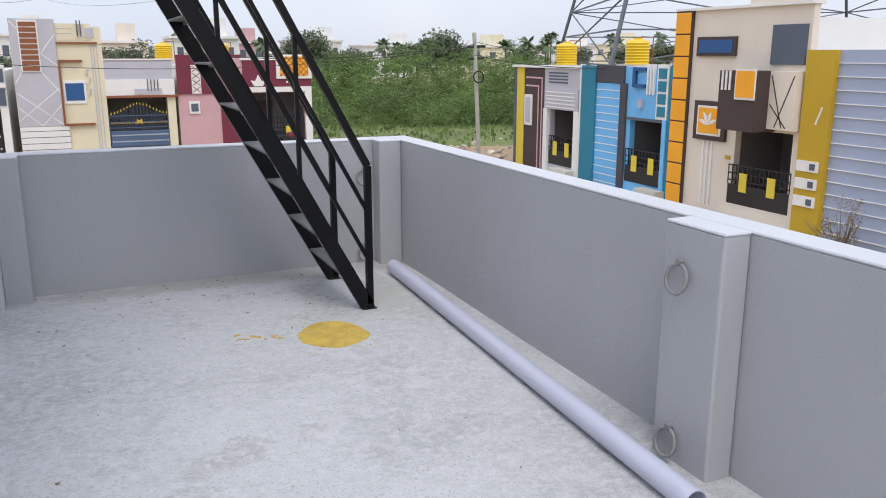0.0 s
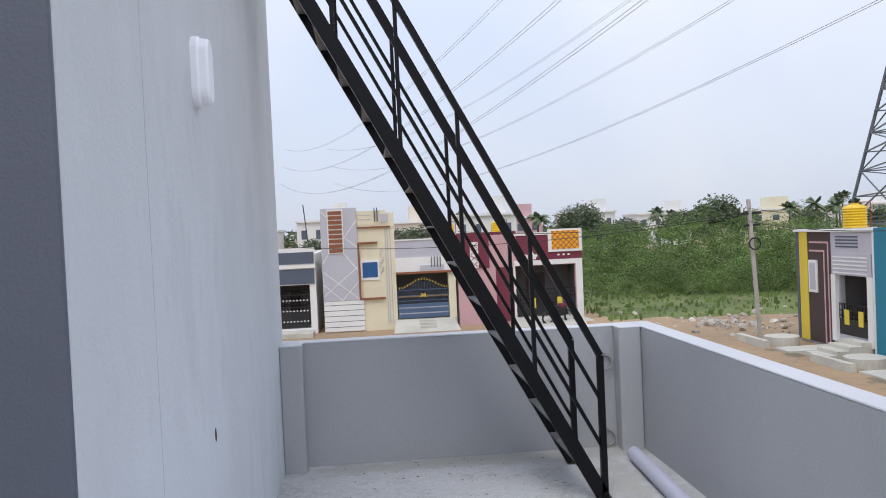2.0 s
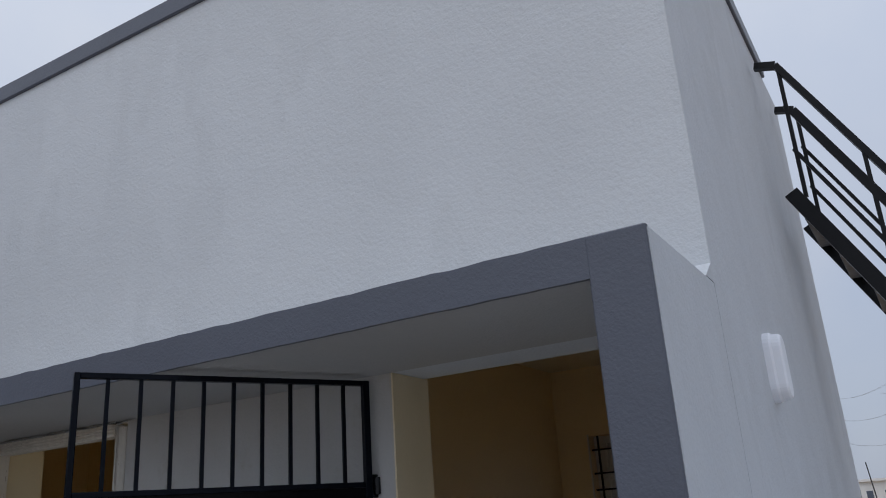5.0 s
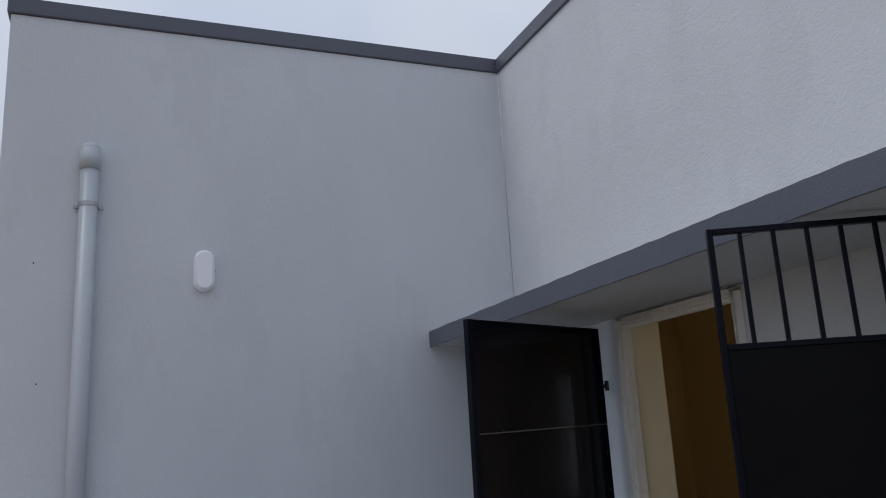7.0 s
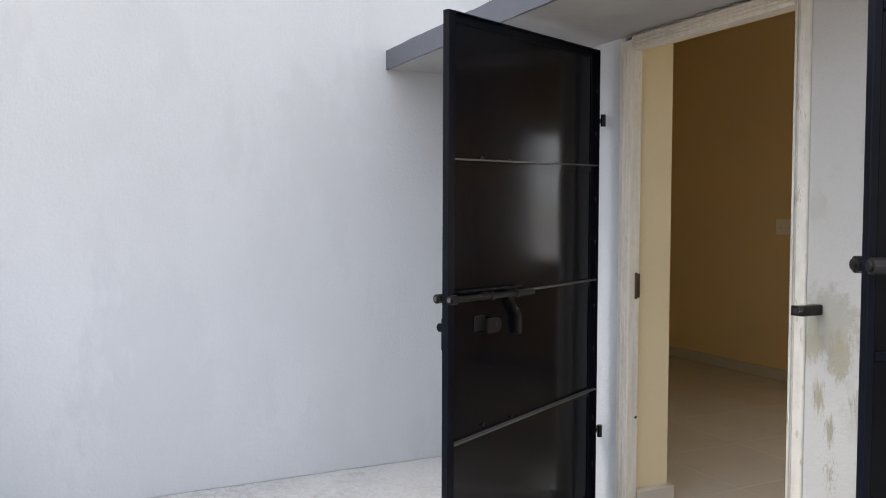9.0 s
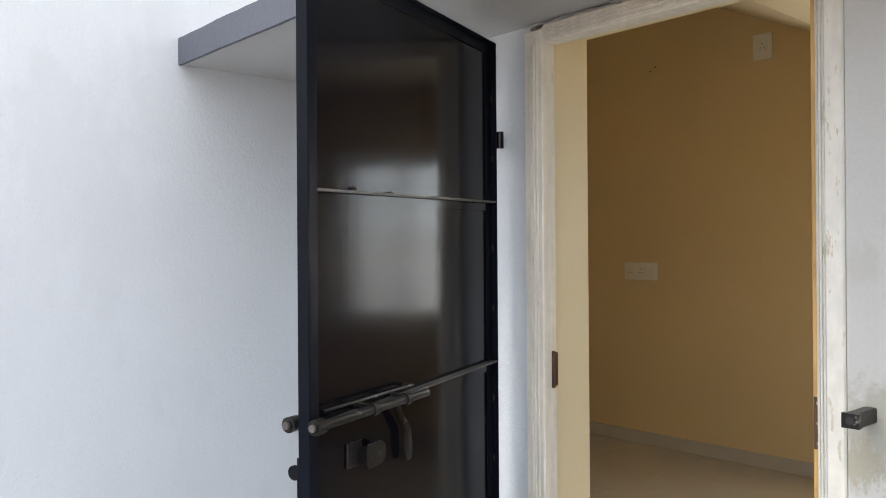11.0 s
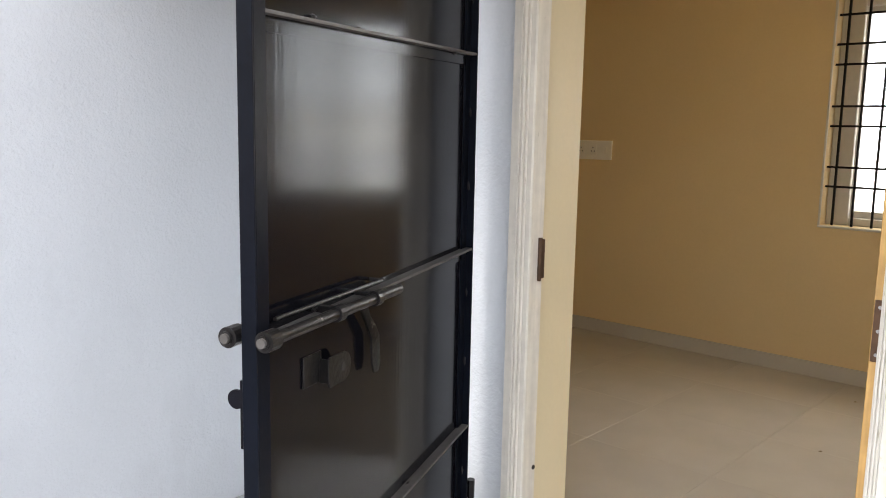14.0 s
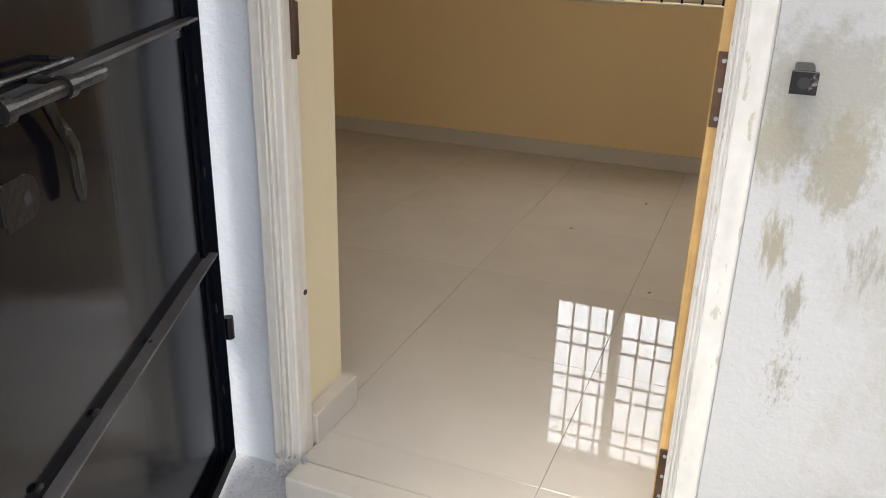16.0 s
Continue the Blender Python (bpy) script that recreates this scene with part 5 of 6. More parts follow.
def blue_house():
    t = thing("house", pose(21.3, 26.3, GZ, 0, 0, -90), "bright blue and teal painted narrow house", "house")
    shell(t, M_h["sky"], 4.61, 9.3, 4.1, [(7.3, 0.55, 8.95, 2.5)])
    fac(t, "panel", M_h["teal"], 4.62, 0.1, 5.48, 4.12, 0.12, 0.0, "teal panel")
    fac(t, "line", M_h["white"], 4.61, 0.1, 4.68, 4.15, 0.14)
    fac(t, "panel", M_h["char"], 5.49, 3.6, 6.95, 4.14, 0.08, 0.0, "dark panel")
    fac(t, "panel", M_h["char"], 6.8, 0.3, 7.1, 3.6, 0.08, 0.0, "dark panel")
    fac(t, "panel", M_h["sky"], 5.49, 0.1, 6.8, 3.58, 0.05, 0.0, "ribbed sky blue panel")
    for k in range(13):
        fac(t, "groove_line", M_h["white"], 5.49, 0.35 + 0.25 * k, 6.78, 0.375 + 0.25 * k, 0.06)
    br = fac(t, "bracket", M_h["blue"], 7.42, 3.5, 7.55, 4.1, 0.1)
    part("bracket_arm", box(7.55, -0.1, 3.5, 8.0, 0.0, 3.6), M_h["blue"], br)
    part("bracket_arm", box(7.55, -0.1, 4.0, 8.0, 0.0, 4.1), M_h["blue"], br)
    for u in (8.1, 8.24, 8.38):
        fac(t, "line", M_h["white"], u, 3.3, u + 0.05, 4.2, 0.08)
    fr = fac(t, "panel_frame", M_h["white"], 8.6, 2.6, 9.1, 4.2, 0.08)
    for k in range(4):
        part("panel_piece", box(8.67, -0.1, 2.68 + 0.37 * k, 9.03, -0.078, 2.98 + 0.37 * k), M_h["teal"], fr)
    fac(t, "strip", M_h["teal"], 9.12, 0.1, 9.3, 4.15, 0.06)
    fac(t, "column", M_h["sky"], 8.95, 0.3, 9.12, 2.6, 0.1)
    fac(t, "lamp", M_h["grey"], 7.75, 2.9, 7.9, 3.15, 0.1)
    fac(t, "band", M_h["slate"], 7.15, 2.5, 8.95, 2.58, 0.06)
    gate(t, 7.15, 8.95, 0.55, 1.6, M_gate)
    part("ramp", box(7.0, -2.2, 0, 8.2, -0.02, 0.16), M_ramp, t)
    for k in range(4):
        part("step", box(8.2, -0.45 - 0.4 * k, 0, 9.2, -0.05 - 0.4 * k, 0.5 - 0.12 * k), M_ramp, t)
    part("planter", box(4.8, -2.4, 0, 6.9, -2.2, 0.35), M_ramp, t)
    part("manhole_ring", rod(bmesh.new(), (5.9, -1.3, 0), (5.9, -1.3, 0.35), 0.6, 20), M_ramp, t)


blue_house()


def tan_house():
    t = thing("house", pose(21.3, 26.3, GZ, 0, 0, -90), "tall tan house with orange edge tiles and umber bay", "house")
    shell(t, M_h["tan"], 9.31, 14.0, 5.65, [(11.85, 0.6, 13.75, 2.6)])
    ot = part("edge_strip", box(9.31, -0.1, 0.2, 9.96, 0.0, 5.66), M_h["umber"], t)
    for k in range(9):
        part("tile", box(9.33, -0.13, 0.25 + 0.6 * k, 9.94, -0.1, 0.81 + 0.6 * k, 0.01), M_h["orange"], ot, "orange tile")
    part("coping", box(9.25, -0.1, 5.65, 14.05, 0.3, 5.72), M_h["white"], t)
    part("parapet_block", box(12.0, -0.02, 5.72, 14.0, 0.3, 5.85), M_h["tan"], t)
    w_ = fac(t, "window", M_h["umber"], 10.2, 4.45, 11.65, 4.95, 0.08, 0.0, "dark framed strip window")
    part("pane", box(10.3, -0.095, 4.53, 11.55, -0.078, 4.87), M_h["blue"], w_, "blue pane")
    p = fac(t, "plaque", M_h["umber"], 10.3, 2.2, 11.52, 3.25, 0.1, 0.0, "umber plaque")
    part("plaque_rim", box(10.46, -0.12, 2.33, 11.38, -0.1, 3.13), M_h["white"], p)
    part("plaque_face", box(10.52, -0.135, 2.39, 11.32, -0.12, 3.07), M_h["orange"], p)
    for a in (20, 70, 120, 165):
        c, s = math.cos(radians(a)), math.sin(radians(a))
        part("leaf_motif", flat_shape([(10.9, 2.6), (10.9 + 0.2 * c - 0.06 * s, 2.65 + 0.2 * s + 0.06 * c), (10.9 + 0.36 * c, 2.65 + 0.36 * s), (10.9 + 0.2 * c + 0.06 * s, 2.65 + 0.2 * s - 0.06 * c)], -0.145, -0.135), M_h["white"], p)
    for u in (10.65, 10.82, 10.99):
        fac(t, "line", M_h["white"], u, 0.4, u + 0.06, 2.18, 0.04)
    part("bay", box(11.9, -0.75, 2.62, 13.15, 0.0, 4.1), M_h["umber"], t, "umber bay")
    for u in (12.0, 12.13, 12.26):
        part("bay_fin", box(u, -0.78, 3.62, u + 0.05, -0.749, 4.1), M_h["white"], t)
    bo = part("bay_panel", box(12.5, -0.8, 3.4, 13.15, -0.751, 4.15), M_h["white"], t)
    part("bay_face", box(12.55, -0.82, 3.46, 13.15, -0.8, 4.1), M_h["orange"], bo, "orange panel")
    part("bay", box(13.15, -0.3, 2.7, 13.98, 0.0, 4.1), M_h["tan"], t)
    for a, b in (((13.2, 4.0), (13.62, 2.75)), ((13.9, 4.0), (13.4, 2.75)), ((13.2, 3.3), (13.75, 2.75))):
        part("stripe", bar(bmesh.new(), (a[0], -0.302, a[1]), (b[0], -0.302, b[1]), 0.03, 0.012, (0, 1, 0)), M_h["umber"], t)
    part("window", box(12.85, -0.06, 4.25, 13.9, 0.0, 5.2), M_h["slate"], t, "dark recessed window")
    fac(t, "name_plate", M_h["ochre"], 11.55, 1.75, 11.72, 1.85, 0.04)
    gate(t, 11.7, 13.8, 0.6, 1.65, M_gate)
    part("ramp", box(11.6, -2.0, 0, 13.9, -0.02, 0.18), M_ramp, t)


tan_house()


def ice_house():
    t = thing("house", pose(21.3, 26.3, GZ, 0, 0, -90), "pale blue ribbed house with ochre corner strip", "house")
    shell(t, M_h["ice"], 14.02, 22.0, 4.6, [])
    fac(t, "strip", M_h["ochre"], 14.05, 0.1, 14.85, 4.6, 0.15, 0.0, "ochre corner strip")
    for k in range(3):
        c = fac(t, "niche", M_h["white"], 14.1, 0.95 + 0.42 * k, 14.72, 1.2 + 0.42 * k, 0.2, 0.0, "white niche")
        part("niche_hole", box(14.5, -0.215, 1.0 + 0.42 * k, 14.65, -0.198, 1.15 + 0.42 * k), M_h["slate"], c)
    part("curl", bar(bmesh.new(), (14.5, -0.16, 2.9), (14.65, -0.16, 3.3), 0.04, 0.02, (0, 1, 0)), M_h["white"], t)
    for k in range(14):
        fac(t, "groove_line", M_h["white"], 14.86, 0.4 + 0.3 * k, 22.0, 0.418 + 0.3 * k, 0.03)


ice_house()
tank(22.9, 25.3, 0.93)
tank(22.9, 20.93, 1.0)

# ---- lattice pylon and its lines ----
def pylon():
    cx, cy = 39.0, 32.0
    t = thing("pylon", (cx, cy, GZ), "tall grey steel lattice power pylon", "pylon")
    ang = radians(12)
    def corner(k, z):
        w = 14.6 * max(0.09, (44.0 - z) / 44.0)
        q = radians(110.0 + 90.0 * k)
        return Vector((w * math.cos(q), w * math.sin(q), z))
    zs = [0, 4.0, 7.0, 9.2, 11.6, 14.6, 18.5, 22.5, 26.0, 29.0, 31.5, 34, 36.5, 39, 42]
    for k in range(4):
        bm = bmesh.new()
        for a, b in zip(zs, zs[1:]):
            bar(bm, corner(k, a), corner(k, b), 0.14, 0.14)
        part("leg", bm, M_pylon, t)
        bm = bmesh.new()
        for a, b in zip(zs, zs[1:]):
            bar(bm, corner(k, a), corner(k + 1, b), 0.06, 0.06)
            bar(bm, corner(k + 1, a), corner(k, b), 0.06, 0.06)
            bar(bm, corner(k, b), corner(k + 1, b), 0.07, 0.07)
            mid = (corner(k, (a + b) / 2) + corner(k + 1, (a + b) / 2)) / 2
            bar(bm, corner(k, (a + b) / 2), mid, 0.07, 0.07)
            bar(bm, corner(k + 1, (a + b) / 2), mid, 0.07, 0.07)
        part("bracing", bm, M_pylon, t)
    ax = Vector((math.cos(ang), math.sin(ang), 0))
    for z, L in ((24.5, 9.5), (30.5, 8.5), (36.5, 7.5)):
        for s in (-1, 1):
            bm = bmesh.new()
            bar(bm, Vector((0, 0, z)), ax * s * L + Vector((0, 0, z + 0.3)), 0.16, 0.16)
            bar(bm, Vector((0, 0, z + 1.6)), ax * s * L + Vector((0, 0, z + 0.3)), 0.09, 0.09)
            part("cross_arm", bm, M_pylon, t)
    # the lines
    dr = Vector((-math.sin(ang), math.cos(ang), 0))
    k = 0
    for z, L in ((24.0, 9.3), (30.0, 8.3), (36.0, 7.3)):
        for s in (-1, 1):
            for off in (0.0, 0.45):
                o = Vector((cx, cy, GZ + z - 1.2)) + ax * (s * L + off)
                pts = []
                for q in range(-24, 25):
                    g = abs(q) / 24
                    pts.append(o + dr * (260 * q / 24) + Vector((0, 0, -36.0 * g * (1 - g))))
                bm = tube(pts, 0.02)
                tagged(part("power_line", bm, M_pylon), "thin grey overhead power line on the pylon", "power line", "overhead power lines")
    return t


pylon()

# street pole with its wires
def pole():
    t = thing("power_pole", (20.3, 27.5, GZ), "grey concrete street pole with a small crossarm", "pole")
    bm = bmesh.new()
    a, b = Vector((0, 0, 0)), Vector((-0.28, 0, 5.3))
    part("post", bar(bm, a, b, 0.12, 0.12, (1, 0, 0)), M_conc, t)
    part("crossarm", bar(bmesh.new(), (-0.6, 0, 4.75), (0.2, 0, 4.78), 0.1, 0.1), M_gate, t)
    part("crossarm", bar(bmesh.new(), (-0.5, 0, 4.3), (0.15, 0, 4.32), 0.08, 0.08), M_gate, t)
    for x in (-0.55, -0.2, 0.15):
        part("insulator", rod(bmesh.new(), (x, 0, 4.8), (x, 0, 5.0), 0.05, 8), M_h["white"], t)
    bm = bmesh.new()
    for q in range(16):
        a0, a1 = 2 * math.pi * q / 16, 2 * math.pi * (q + 1) / 16
        rod(bm, (-0.15 + 0.22 * math.cos(a0), -0.16, 3.6 + 0.22 * math.sin(a0)), (-0.15 + 0.22 * math.cos(a1), -0.16, 3.6 + 0.22 * math.sin(a1)), 0.03, 6)
    part("cable_coil", bm, M_gate, t)


pole()
def wire(a, b, sag, r=0.014):
    bm = tube([Vector(a).lerp(Vector(b), q / 16) - Vector((0, 0, sag * q / 4 * (1 - q / 16))) for q in range(17)], r)
    tagged(part("street_wire", bm, M_gate), "thin dark street wire from the pole", "wire", "street wires")


wire((19.95, 27.3, 1.6), (2.0, 36.0, 1.0), 0.5)
wire((19.95, 27.3, 1.7), (9.8, 36.3, 1.4), 0.4)
wire((19.95, 27.3, 1.3), (21.2, 20.3, 0.9), 0.15)
wire((19.95, 27.3, 1.8), (48.0, 60.0, 2.2), 0.6)


# ---- plants ----
def leaves(bm_lists, c, r, n, s, rng, flat_=1.0):
    """n small leaf blades in a lumpy ball."""
    vs, fs = bm_lists
    for _ in range(n):
        d = Vector((rng.gauss(0, 1), rng.gauss(0, 1), rng.gauss(0, 1))).normalized()
        f = rng.random() ** 0.3
        p = Vector(c) + Vector((d.x * r[0], d.y * r[1], d.z * r[2])) * f * (1 + 0.25 * noise.noise(d * 2.3 + Vector(c)))
        u = Vector((rng.gauss(0, 1), rng.gauss(0, 1), rng.gauss(0, 0.6))).normalized() * s * rng.uniform(0.6, 1.5)
        w = u.cross(Vector((rng.gauss(0, 1), rng.gauss(0, 1), rng.gauss(0, 1)))).normalized() * s * 0.38
        k = len(vs)
        vs += [p - u, p + w, p + u, p - w]
        fs.append((k, k + 1, k + 2, k + 3))


def from_lists(name, vs, fs, mat, parent=None):
    me = bpy.data.meshes.new(name)
    me.from_pydata([tuple(v) for v in vs], [], fs)
    me.materials.append(mat)
    ob = new(name, me)
    if parent:
        ob.parent = parent
    return ob


rng = random.Random(7)
vs, fs = [], []


def bush(x, y, top, rx, ry, clumps, n, size=0.075):
    """A thorn bush: ragged clumps of small leaves over a broad mound."""
    for _ in range(clumps):
        a, el = rng.uniform(0, 6.28), math.asin(rng.uniform(-0.1, 1.0))
        f = rng.uniform(0.75, 1.05)
        c = (x + f * rx * math.cos(a) * math.cos(el), y + f * ry * math.sin(a) * math.cos(el), GZ + top * (0.12 + 0.86 * f * max(0.0, math.sin(el))))
        w = rng.uniform(0.3, 0.8)
        leaves((vs, fs), c, (w, w, w * 0.5), n, size, rng)


for k in range(150):
    x = rng.uniform(17.5, 66)
    y = rng.uniform(46.5, 72) - 0.32 * max(0.0, x - 26)
    top = 2.6 + 1.4 * min(1, (y - 44) / 14) + 1.3 * math.exp(-((x - 34) / 9) ** 2) + rng.uniform(-0.8, 0.5)
    bush(x, y, top * (0.8 if x < 24 else 1.0), rng.uniform(2.0, 3.6), rng.uniform(1.8, 3.0), 34, 60)
for k in range(46):
    x = rng.uniform(18.5, 46)
    y = 50.5 - 0.75 * (x - 20) * (1 if x < 34 else 0.6) + rng.uniform(-1.0, 3.0)
    bush(x, y, rng.uniform(1.2, 2.3), rng.uniform(1.1, 2.2), rng.uniform(1.0, 1.8), 20, 60, 0.06)
tagged(from_lists("thicket", vs, fs, M_leaf), "dense green thorn bush thicket on the empty plot", "bushes", kind="stuff")
vs, fs = [], []
for k in range(2600):
    x, y = rng.uniform(16.5, 50), 34 + 14 * rng.random() ** 0.8
    h = rng.uniform(0.05, 0.28)
    a = rng.uniform(0, 6.28)
    q = len(vs)
    b0 = Vector((x, y, GZ))
    sx = Vector((math.cos(a), math.sin(a), 0)) * h * 0.6
    vs += [b0 - sx * 0.5, b0 + sx * 0.5, b0 + sx * 0.9 + Vector((0, 0, h)), b0 - sx * 0.2 + Vector((0, 0, h * 1.2))]
    fs.append((q, q + 1, q + 2, q + 3))
tagged(from_lists("grass_tufts", vs, fs, M_leaf), "low green grass tufts on the plot", "grass", kind="stuff")


def palm(x, y, h, crown, fan=False):
    t = thing("palm_tree", (x, y, GZ), "tall palm tree with a drooping dark green crown", "palm tree", "palm trees")
    bm = bmesh.new()
    pv = Vector((0, 0, 0))
    bend = rng.uniform(-0.5, 0.5)
    for q in range(1, 7):
        p = Vector((bend * (q / 6) ** 2, 0, h * q / 6))
        rod(bm, pv, p, 0.2 - 0.015 * q, 8, 0.2 - 0.015 * (q + 1))
        pv = p
    part("trunk", bm, M_bark, t)
    v, f = [], []
    for q in range(26 if fan else 18):
        a = rng.uniform(0, 6.28)
        el = rng.uniform(-0.5, 1.2)
        d = Vector((math.cos(a) * math.cos(el), math.sin(a) * math.cos(el), math.sin(el)))
        s = d.cross(Vector((0, 0, 1))).normalized()
        prev = None
        for j in range(9):
            u = j / 8
            p = pv + d * crown * u - Vector((0, 0, crown * 0.45 * u * u))
            if j:
                for sg in (-1, 1):
                    k = len(v)
                    lw = crown * (0.28 if not fan else 0.16 + 0.2 * u) * math.sin(math.pi * min(1, u * 0.85 + 0.12))
                    v += [prev, p, p + s * sg * lw - Vector((0, 0, lw * 0.6)), prev + s * sg * lw * 0.8 - Vector((0, 0, lw * 0.55))]
                    f.append((k, k + 1, k + 2, k + 3))
            prev = p
    from_lists("crown", v, f, M_palm, t)


def tree(x, y, h, r, mat=None):
    t = thing("tree", (x, y, GZ), "broad dark green tree with an uneven crown", "tree", "far trees")
    bm = bmesh.new()
    rod(bm, (0, 0, 0), (0.1, 0, h * 0.55), 0.22, 8, 0.13)
    for q in range(4):
        a = q * 1.6 + 0.4
        rod(bm, (0.1, 0, h * 0.5), (r * 0.5 * math.cos(a), r * 0.5 * math.sin(a), h * 0.8), 0.1, 6, 0.04)
    part("trunk", bm, M_bark, t)
    v, f = [], []
    for q in range(9):
        a = rng.uniform(0, 6.28)
        rr = rng.uniform(0.1, 0.6) * r
        leaves((v, f), (rr * math.cos(a), rr * math.sin(a), h * rng.uniform(0.6, 0.85)), (r * 0.5, r * 0.5, h * 0.2), 260, 0.16 * r / 2.5, rng)
    from_lists("crown", v, f, mat or M_leafdk, t)


tree(24.9, 70.0, 6.9, 2.3)
tree(23.6, 71.0, 6.2, 1.7)
tree(26.4, 71.5, 6.0, 1.8)
for x, y, h in ((45.1, 105.6, 5.7), (57.7, 94.5, 5.5), (63.2, 97.1, 6.0), (64.9, 96.1, 5.6), (26.1, 95.5, 5.7), (47.0, 106.0, 5.2), (75, 112, 6.6), (79, 118, 7.2), (90, 116, 7.0), (95, 110, 7.2), (100, 116, 7.0), (84, 106, 6.3), (18, 105, 6.2), (70, 100, 5.6), (52.5, 100, 5.4)):
    palm(x, y, h, 1.7)
for x, y, h, r in ((31, 92, 5.0, 3.0), (35, 95, 4.8, 3.0), (49.6, 98.4, 7.2, 4.2), (47.0, 99, 6.2, 3.2), (44, 96, 5.0, 3.2), (53.5, 100, 5.8, 3.2), (66, 105, 5.4, 3.0), (72, 100, 5.2, 3.2), (10, 66, 5.6, 2.2), (8.6, 68, 5.0, 2.0), (1.0, 66, 4.6, 2.0), (3.2, 68, 4.9, 2.0), (39, 99, 5.0, 3.0), (80, 100, 5.4, 3.4), (88, 99, 5.8, 3.6), (28.5, 88, 5.2, 2.4)):
    tree(x, y, h, r)
vs, fs = [], []
for k in range(170):
    x = rng.uniform(-40, 190)
    y = rng.uniform(140, 190)
    leaves((vs, fs), (x, y, GZ + 2.6), (rng.uniform(3, 6), 3, rng.uniform(2.0, 3.6)), 110, 0.7, rng)
tagged(from_lists("far_trees", vs, fs, M_leafdk), "distant dark green belt of trees", "trees", kind="stuff")


# ---- far buildings ----
def far_building(x, y, w, d, h, mat, cols, rows):
    t = thing("apartment_building", (x, y, GZ), "distant pale painted building with small windows", "building", "distant buildings")
    part("wall", box(0, 0, 0, w, d, h), mat, t)
    part("roof", box(-0.2, -0.3, h, w + 0.2, d, h + 0.25), M_h["white"], t)
    for r in range(rows):
        for c in range(cols):
            u, z = w * (c + 0.3) / cols, h * (r + 0.35) / rows
            wdw = part("window", box(u, -0.05, z, u + w * 0.35 / cols, 0.0, z + h * 0.35 / rows), M_h["slate"], t)
    part("stair_block", box(w * 0.6, 1, h + 0.25, w * 0.85, d * 0.6, h + 2.2), mat, t)


for x, y, w, h, mk_ in ((-14, 92, 9, 5.2, "white"), (-3, 96, 7, 6.2, "white"), (6, 100, 8, 5.6, "tan"), (15.5, 90, 7, 6.0, "white"), (23, 120, 9, 5.8, "pink"), (37, 125, 8, 6.2, "white"), (66, 128, 12, 5.4, "cream"), (84, 125, 9, 5.6, "white"), (96, 130, 12, 6.0, "cream"), (110, 120, 10, 5.6, "white"), (-24, 110, 10, 6.4, "white"), (52, 135, 10, 5.6, "white")):
    far_building(x, y, w, 8, h, M_h[mk_], 4, 2)

# rubble by the pole
rng = random.Random(3)
heap = thing("rubble_heap", (20.6, 31.5, GZ), "scattered pale rubble and broken bricks on the plot", "rubble")
for k in range(300):
    a, r_ = rng.uniform(0, 6.28), abs(rng.gauss(0, 2.6))
    bm = bmesh.new()
    s = rng.uniform(0.04, 0.1) if rng.random() < 0.8 else rng.uniform(0.12, 0.26)
    bmesh.ops.create_icosphere(bm, subdivisions=1, radius=1, matrix=Matrix.Translation((r_ * math.cos(a) * 1.7, r_ * math.sin(a), s * 0.25)) @ Euler((rng.random(), rng.random(), rng.random() * 6)).to_matrix().to_4x4() @ Matrix.Diagonal((s, s * rng.uniform(0.5, 1), s * rng.uniform(0.3, 0.7), 1)))
    for v_ in bm.verts:
        v_.co += noise.noise_vector(v_.co * 6) * s * 0.25
    part("stone", bm, M_rubble, heap)

# motorbike by the maroon house
def motorbike():
    t = thing("motorcycle", pose(14.3, 35.3, GZ, 0, 0, 20), "black and red parked motorcycle", "motorcycle")
    for x in (-0.62, 0.62):
        bm = bmesh.new()
        for q in range(18):
            a0, a1 = 2 * math.pi * q / 18, 2 * math.pi * (q + 1) / 18
            rod(bm, (x + 0.28 * math.cos(a0), 0, 0.3 + 0.28 * math.sin(a0)), (x + 0.28 * math.cos(a1), 0, 0.3 + 0.28 * math.sin(a1)), 0.05, 6)
        part("wheel", bm, M_gate, t)
    part("body", box(-0.35, -0.12, 0.35, 0.3, 0.12, 0.75, 0.06, 2), M_gate, t)
    part("tank", box(0.0, -0.14, 0.72, 0.42, 0.14, 0.95, 0.07, 2), M_h["maroon"], t, "red fuel tank")
    part("seat", box(-0.7, -0.13, 0.74, 0.02, 0.13, 0.86, 0.05, 2), M_gate, t)
    part("fork", rod(bmesh.new(), (0.62, 0, 0.3), (0.42, 0, 1.0), 0.035, 8), M_zinc, t)
    part("handlebar", rod(bmesh.new(), (0.4, -0.35, 1.05), (0.4, 0.35, 1.05), 0.02, 8), M_zinc, t)
    part("headlight", box(0.45, -0.09, 0.85, 0.58, 0.09, 1.02, 0.04, 2), M_zinc, t)


motorbike()
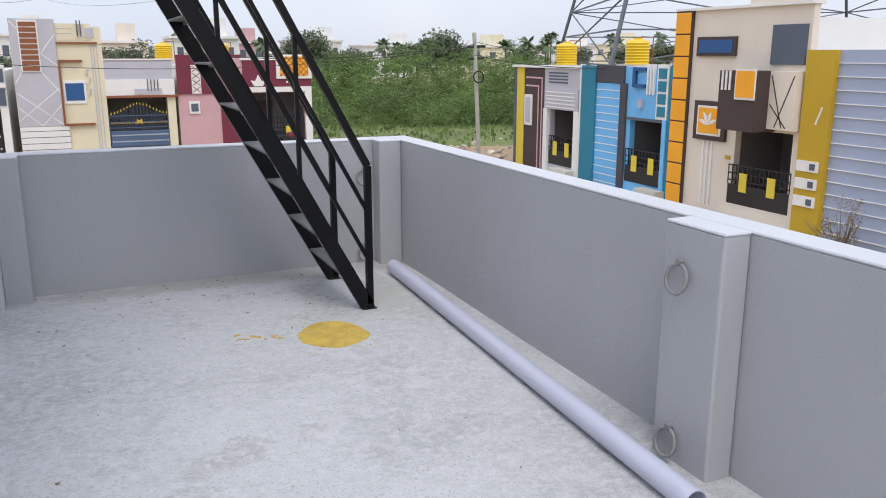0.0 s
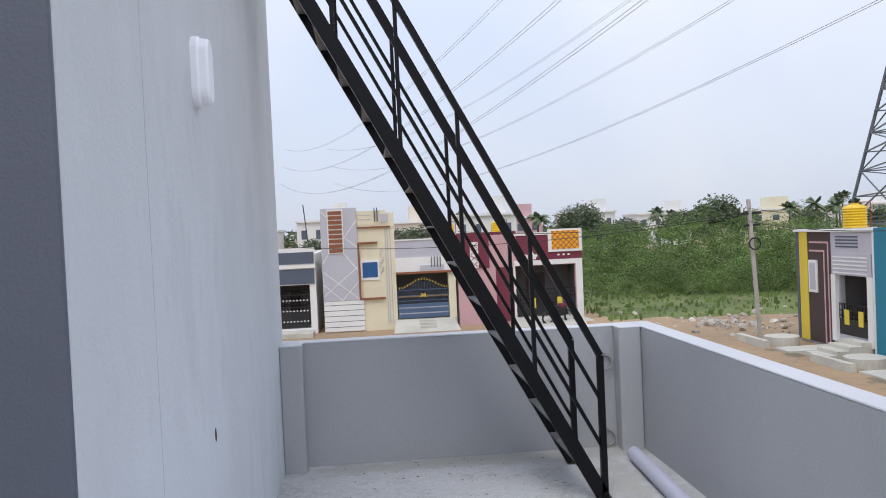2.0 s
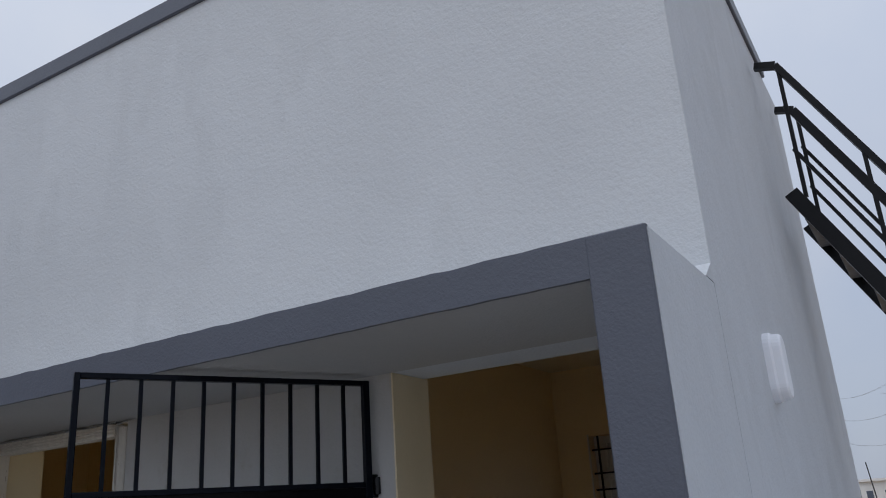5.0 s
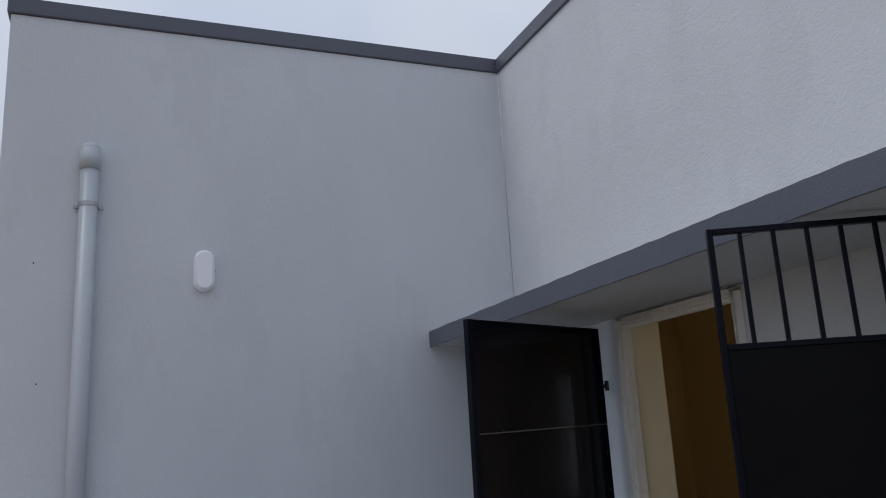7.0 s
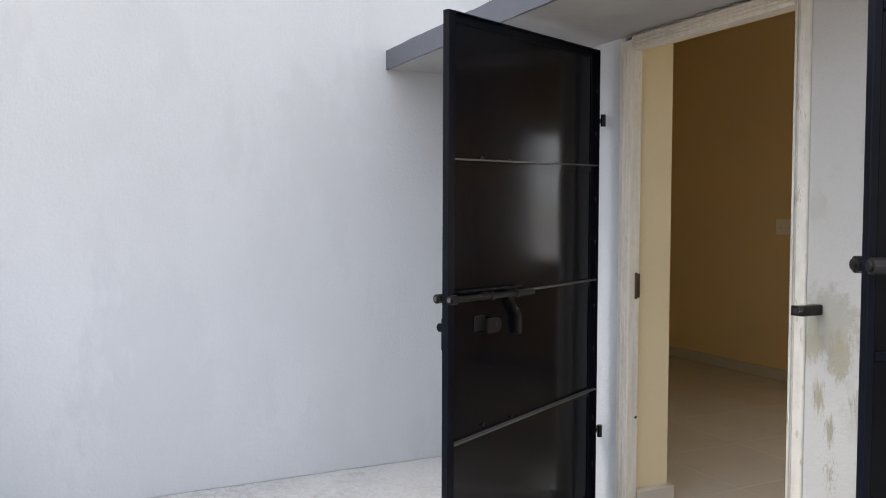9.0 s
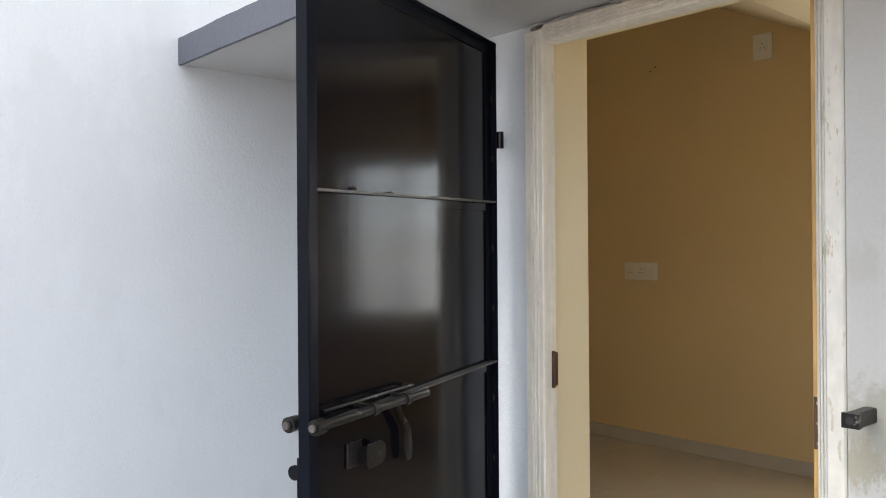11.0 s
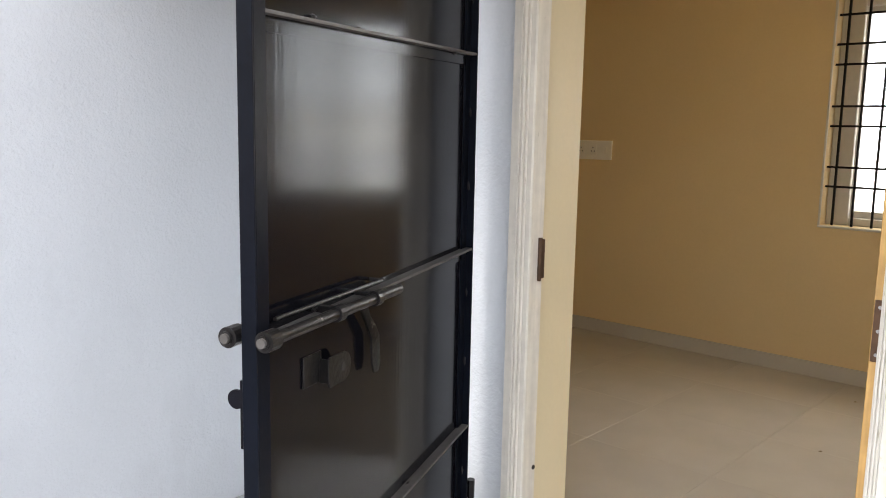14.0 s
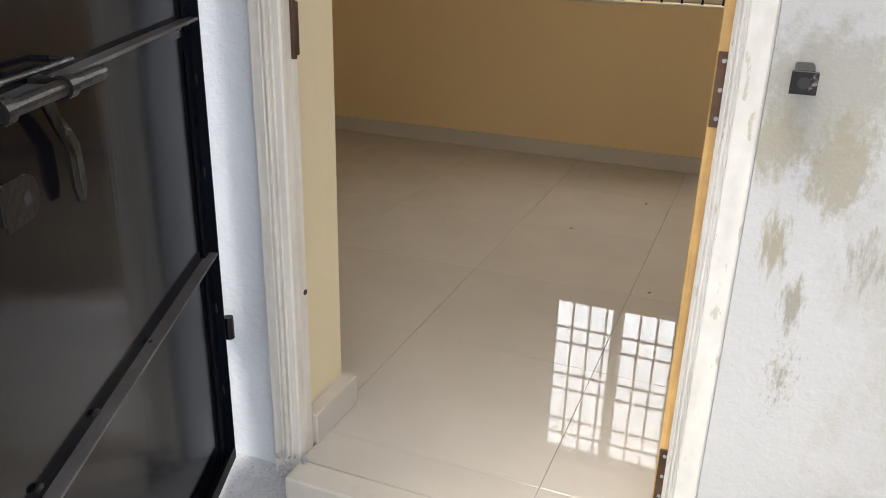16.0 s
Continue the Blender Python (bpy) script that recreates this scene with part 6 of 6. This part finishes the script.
# dry shrub in front of the pale blue house
vs, fs = [], []
bm = bmesh.new()
for k in range(40):
    a, el, L = rng.uniform(0, 6.28), rng.uniform(0.4, 1.4), rng.uniform(0.5, 1.5)
    tip = Vector((math.cos(a) * math.cos(el), math.sin(a) * math.cos(el), math.sin(el))) * L
    rod(bm, (0, 0, 0), tip, 0.012, 5, 0.004)
    leaves((vs, fs), tip * rng.uniform(0.4, 1.0), (0.2, 0.2, 0.2), 34, 0.035, rng)
sh = thing("shrub", (20.6, 10.3, GZ), "sparse dry shrub with thin grey twigs", "shrub")
sh.scale = (0.8, 0.8, 1.0)
part("twigs", bm, M_bark, sh)
from_lists("leaves", vs, fs, M_dryleaf, sh)


# ---- neighbour to the west ----
def neighbour():
    t = thing("neighbour_house", (-4.0, -5.2, GZ), "white neighbouring house with grey coping and downpipes", "house")
    part("wall", box(-7, -9, 0, 0, 0, 7.6), M_h["white"], t)
    part("coping", box(-7.1, -9, 7.6, 0.06, 0.05, 7.85), M_trim, t, "slate coping")
    for y in (-0.12, -0.3):
        part("downpipe", rod(bmesh.new(), (0.06, y, 0), (0.06, y, 7.0), 0.05, 10), M_pipe, t, "grey downpipe")
    part("roof_pipe", rod(bmesh.new(), (-0.3, -0.3, 7.85), (-0.3, -0.3, 8.6), 0.12, 10), M_yellow, t, "yellow pipe")


neighbour()
bw = thing("brick_house", (-16, -8, GZ), "unplastered brown brick house with a flat roof", "house")
part("wall", box(0, 0, 0, 4, 8, 4.6), paint("brown_brick", (0.2, 0.11, 0.075), 0.9, 0.3, 12, 0.5, 2), bw)
part("roof", box(-0.1, -0.1, 4.6, 4.15, 8.1, 4.75), M_ramp, bw)
part("band", box(4.0, -0.05, 3.5, 4.06, 8.05, 3.82), M_ramp, bw, "pale cement band")
part("lean_to", box(4, 1.0, 0, 6, 7.0, 2.6), paint("rusty_sheet", (0.25, 0.1, 0.05), 0.8, 0.3, 8, 0.3, 1.5), bw, "rusty lean-to")

# ---- room floor tiles ----
for xl, yl, xr, yr in floor_tiles():
    key = (round(xr - xl, 3), round(yr - yl, 3))
    if key not in tile_me:
        bm = box(-key[0] / 2 + 0.0005, -key[1] / 2 + 0.0005, -0.008, key[0] / 2 - 0.0005, key[1] / 2 - 0.0005, 0, 0.0008)
        me = bpy.data.meshes.new("tile")
        bm.to_mesh(me)
        bm.free()
        me.materials.append(M_tile)
        tile_me[key] = me
    o = new("tile", tile_me[key])
    o.parent = bpy.data.objects["room_subfloor"]
    o.location = ((xl + xr) / 2, (yl + yr) / 2, RZ)
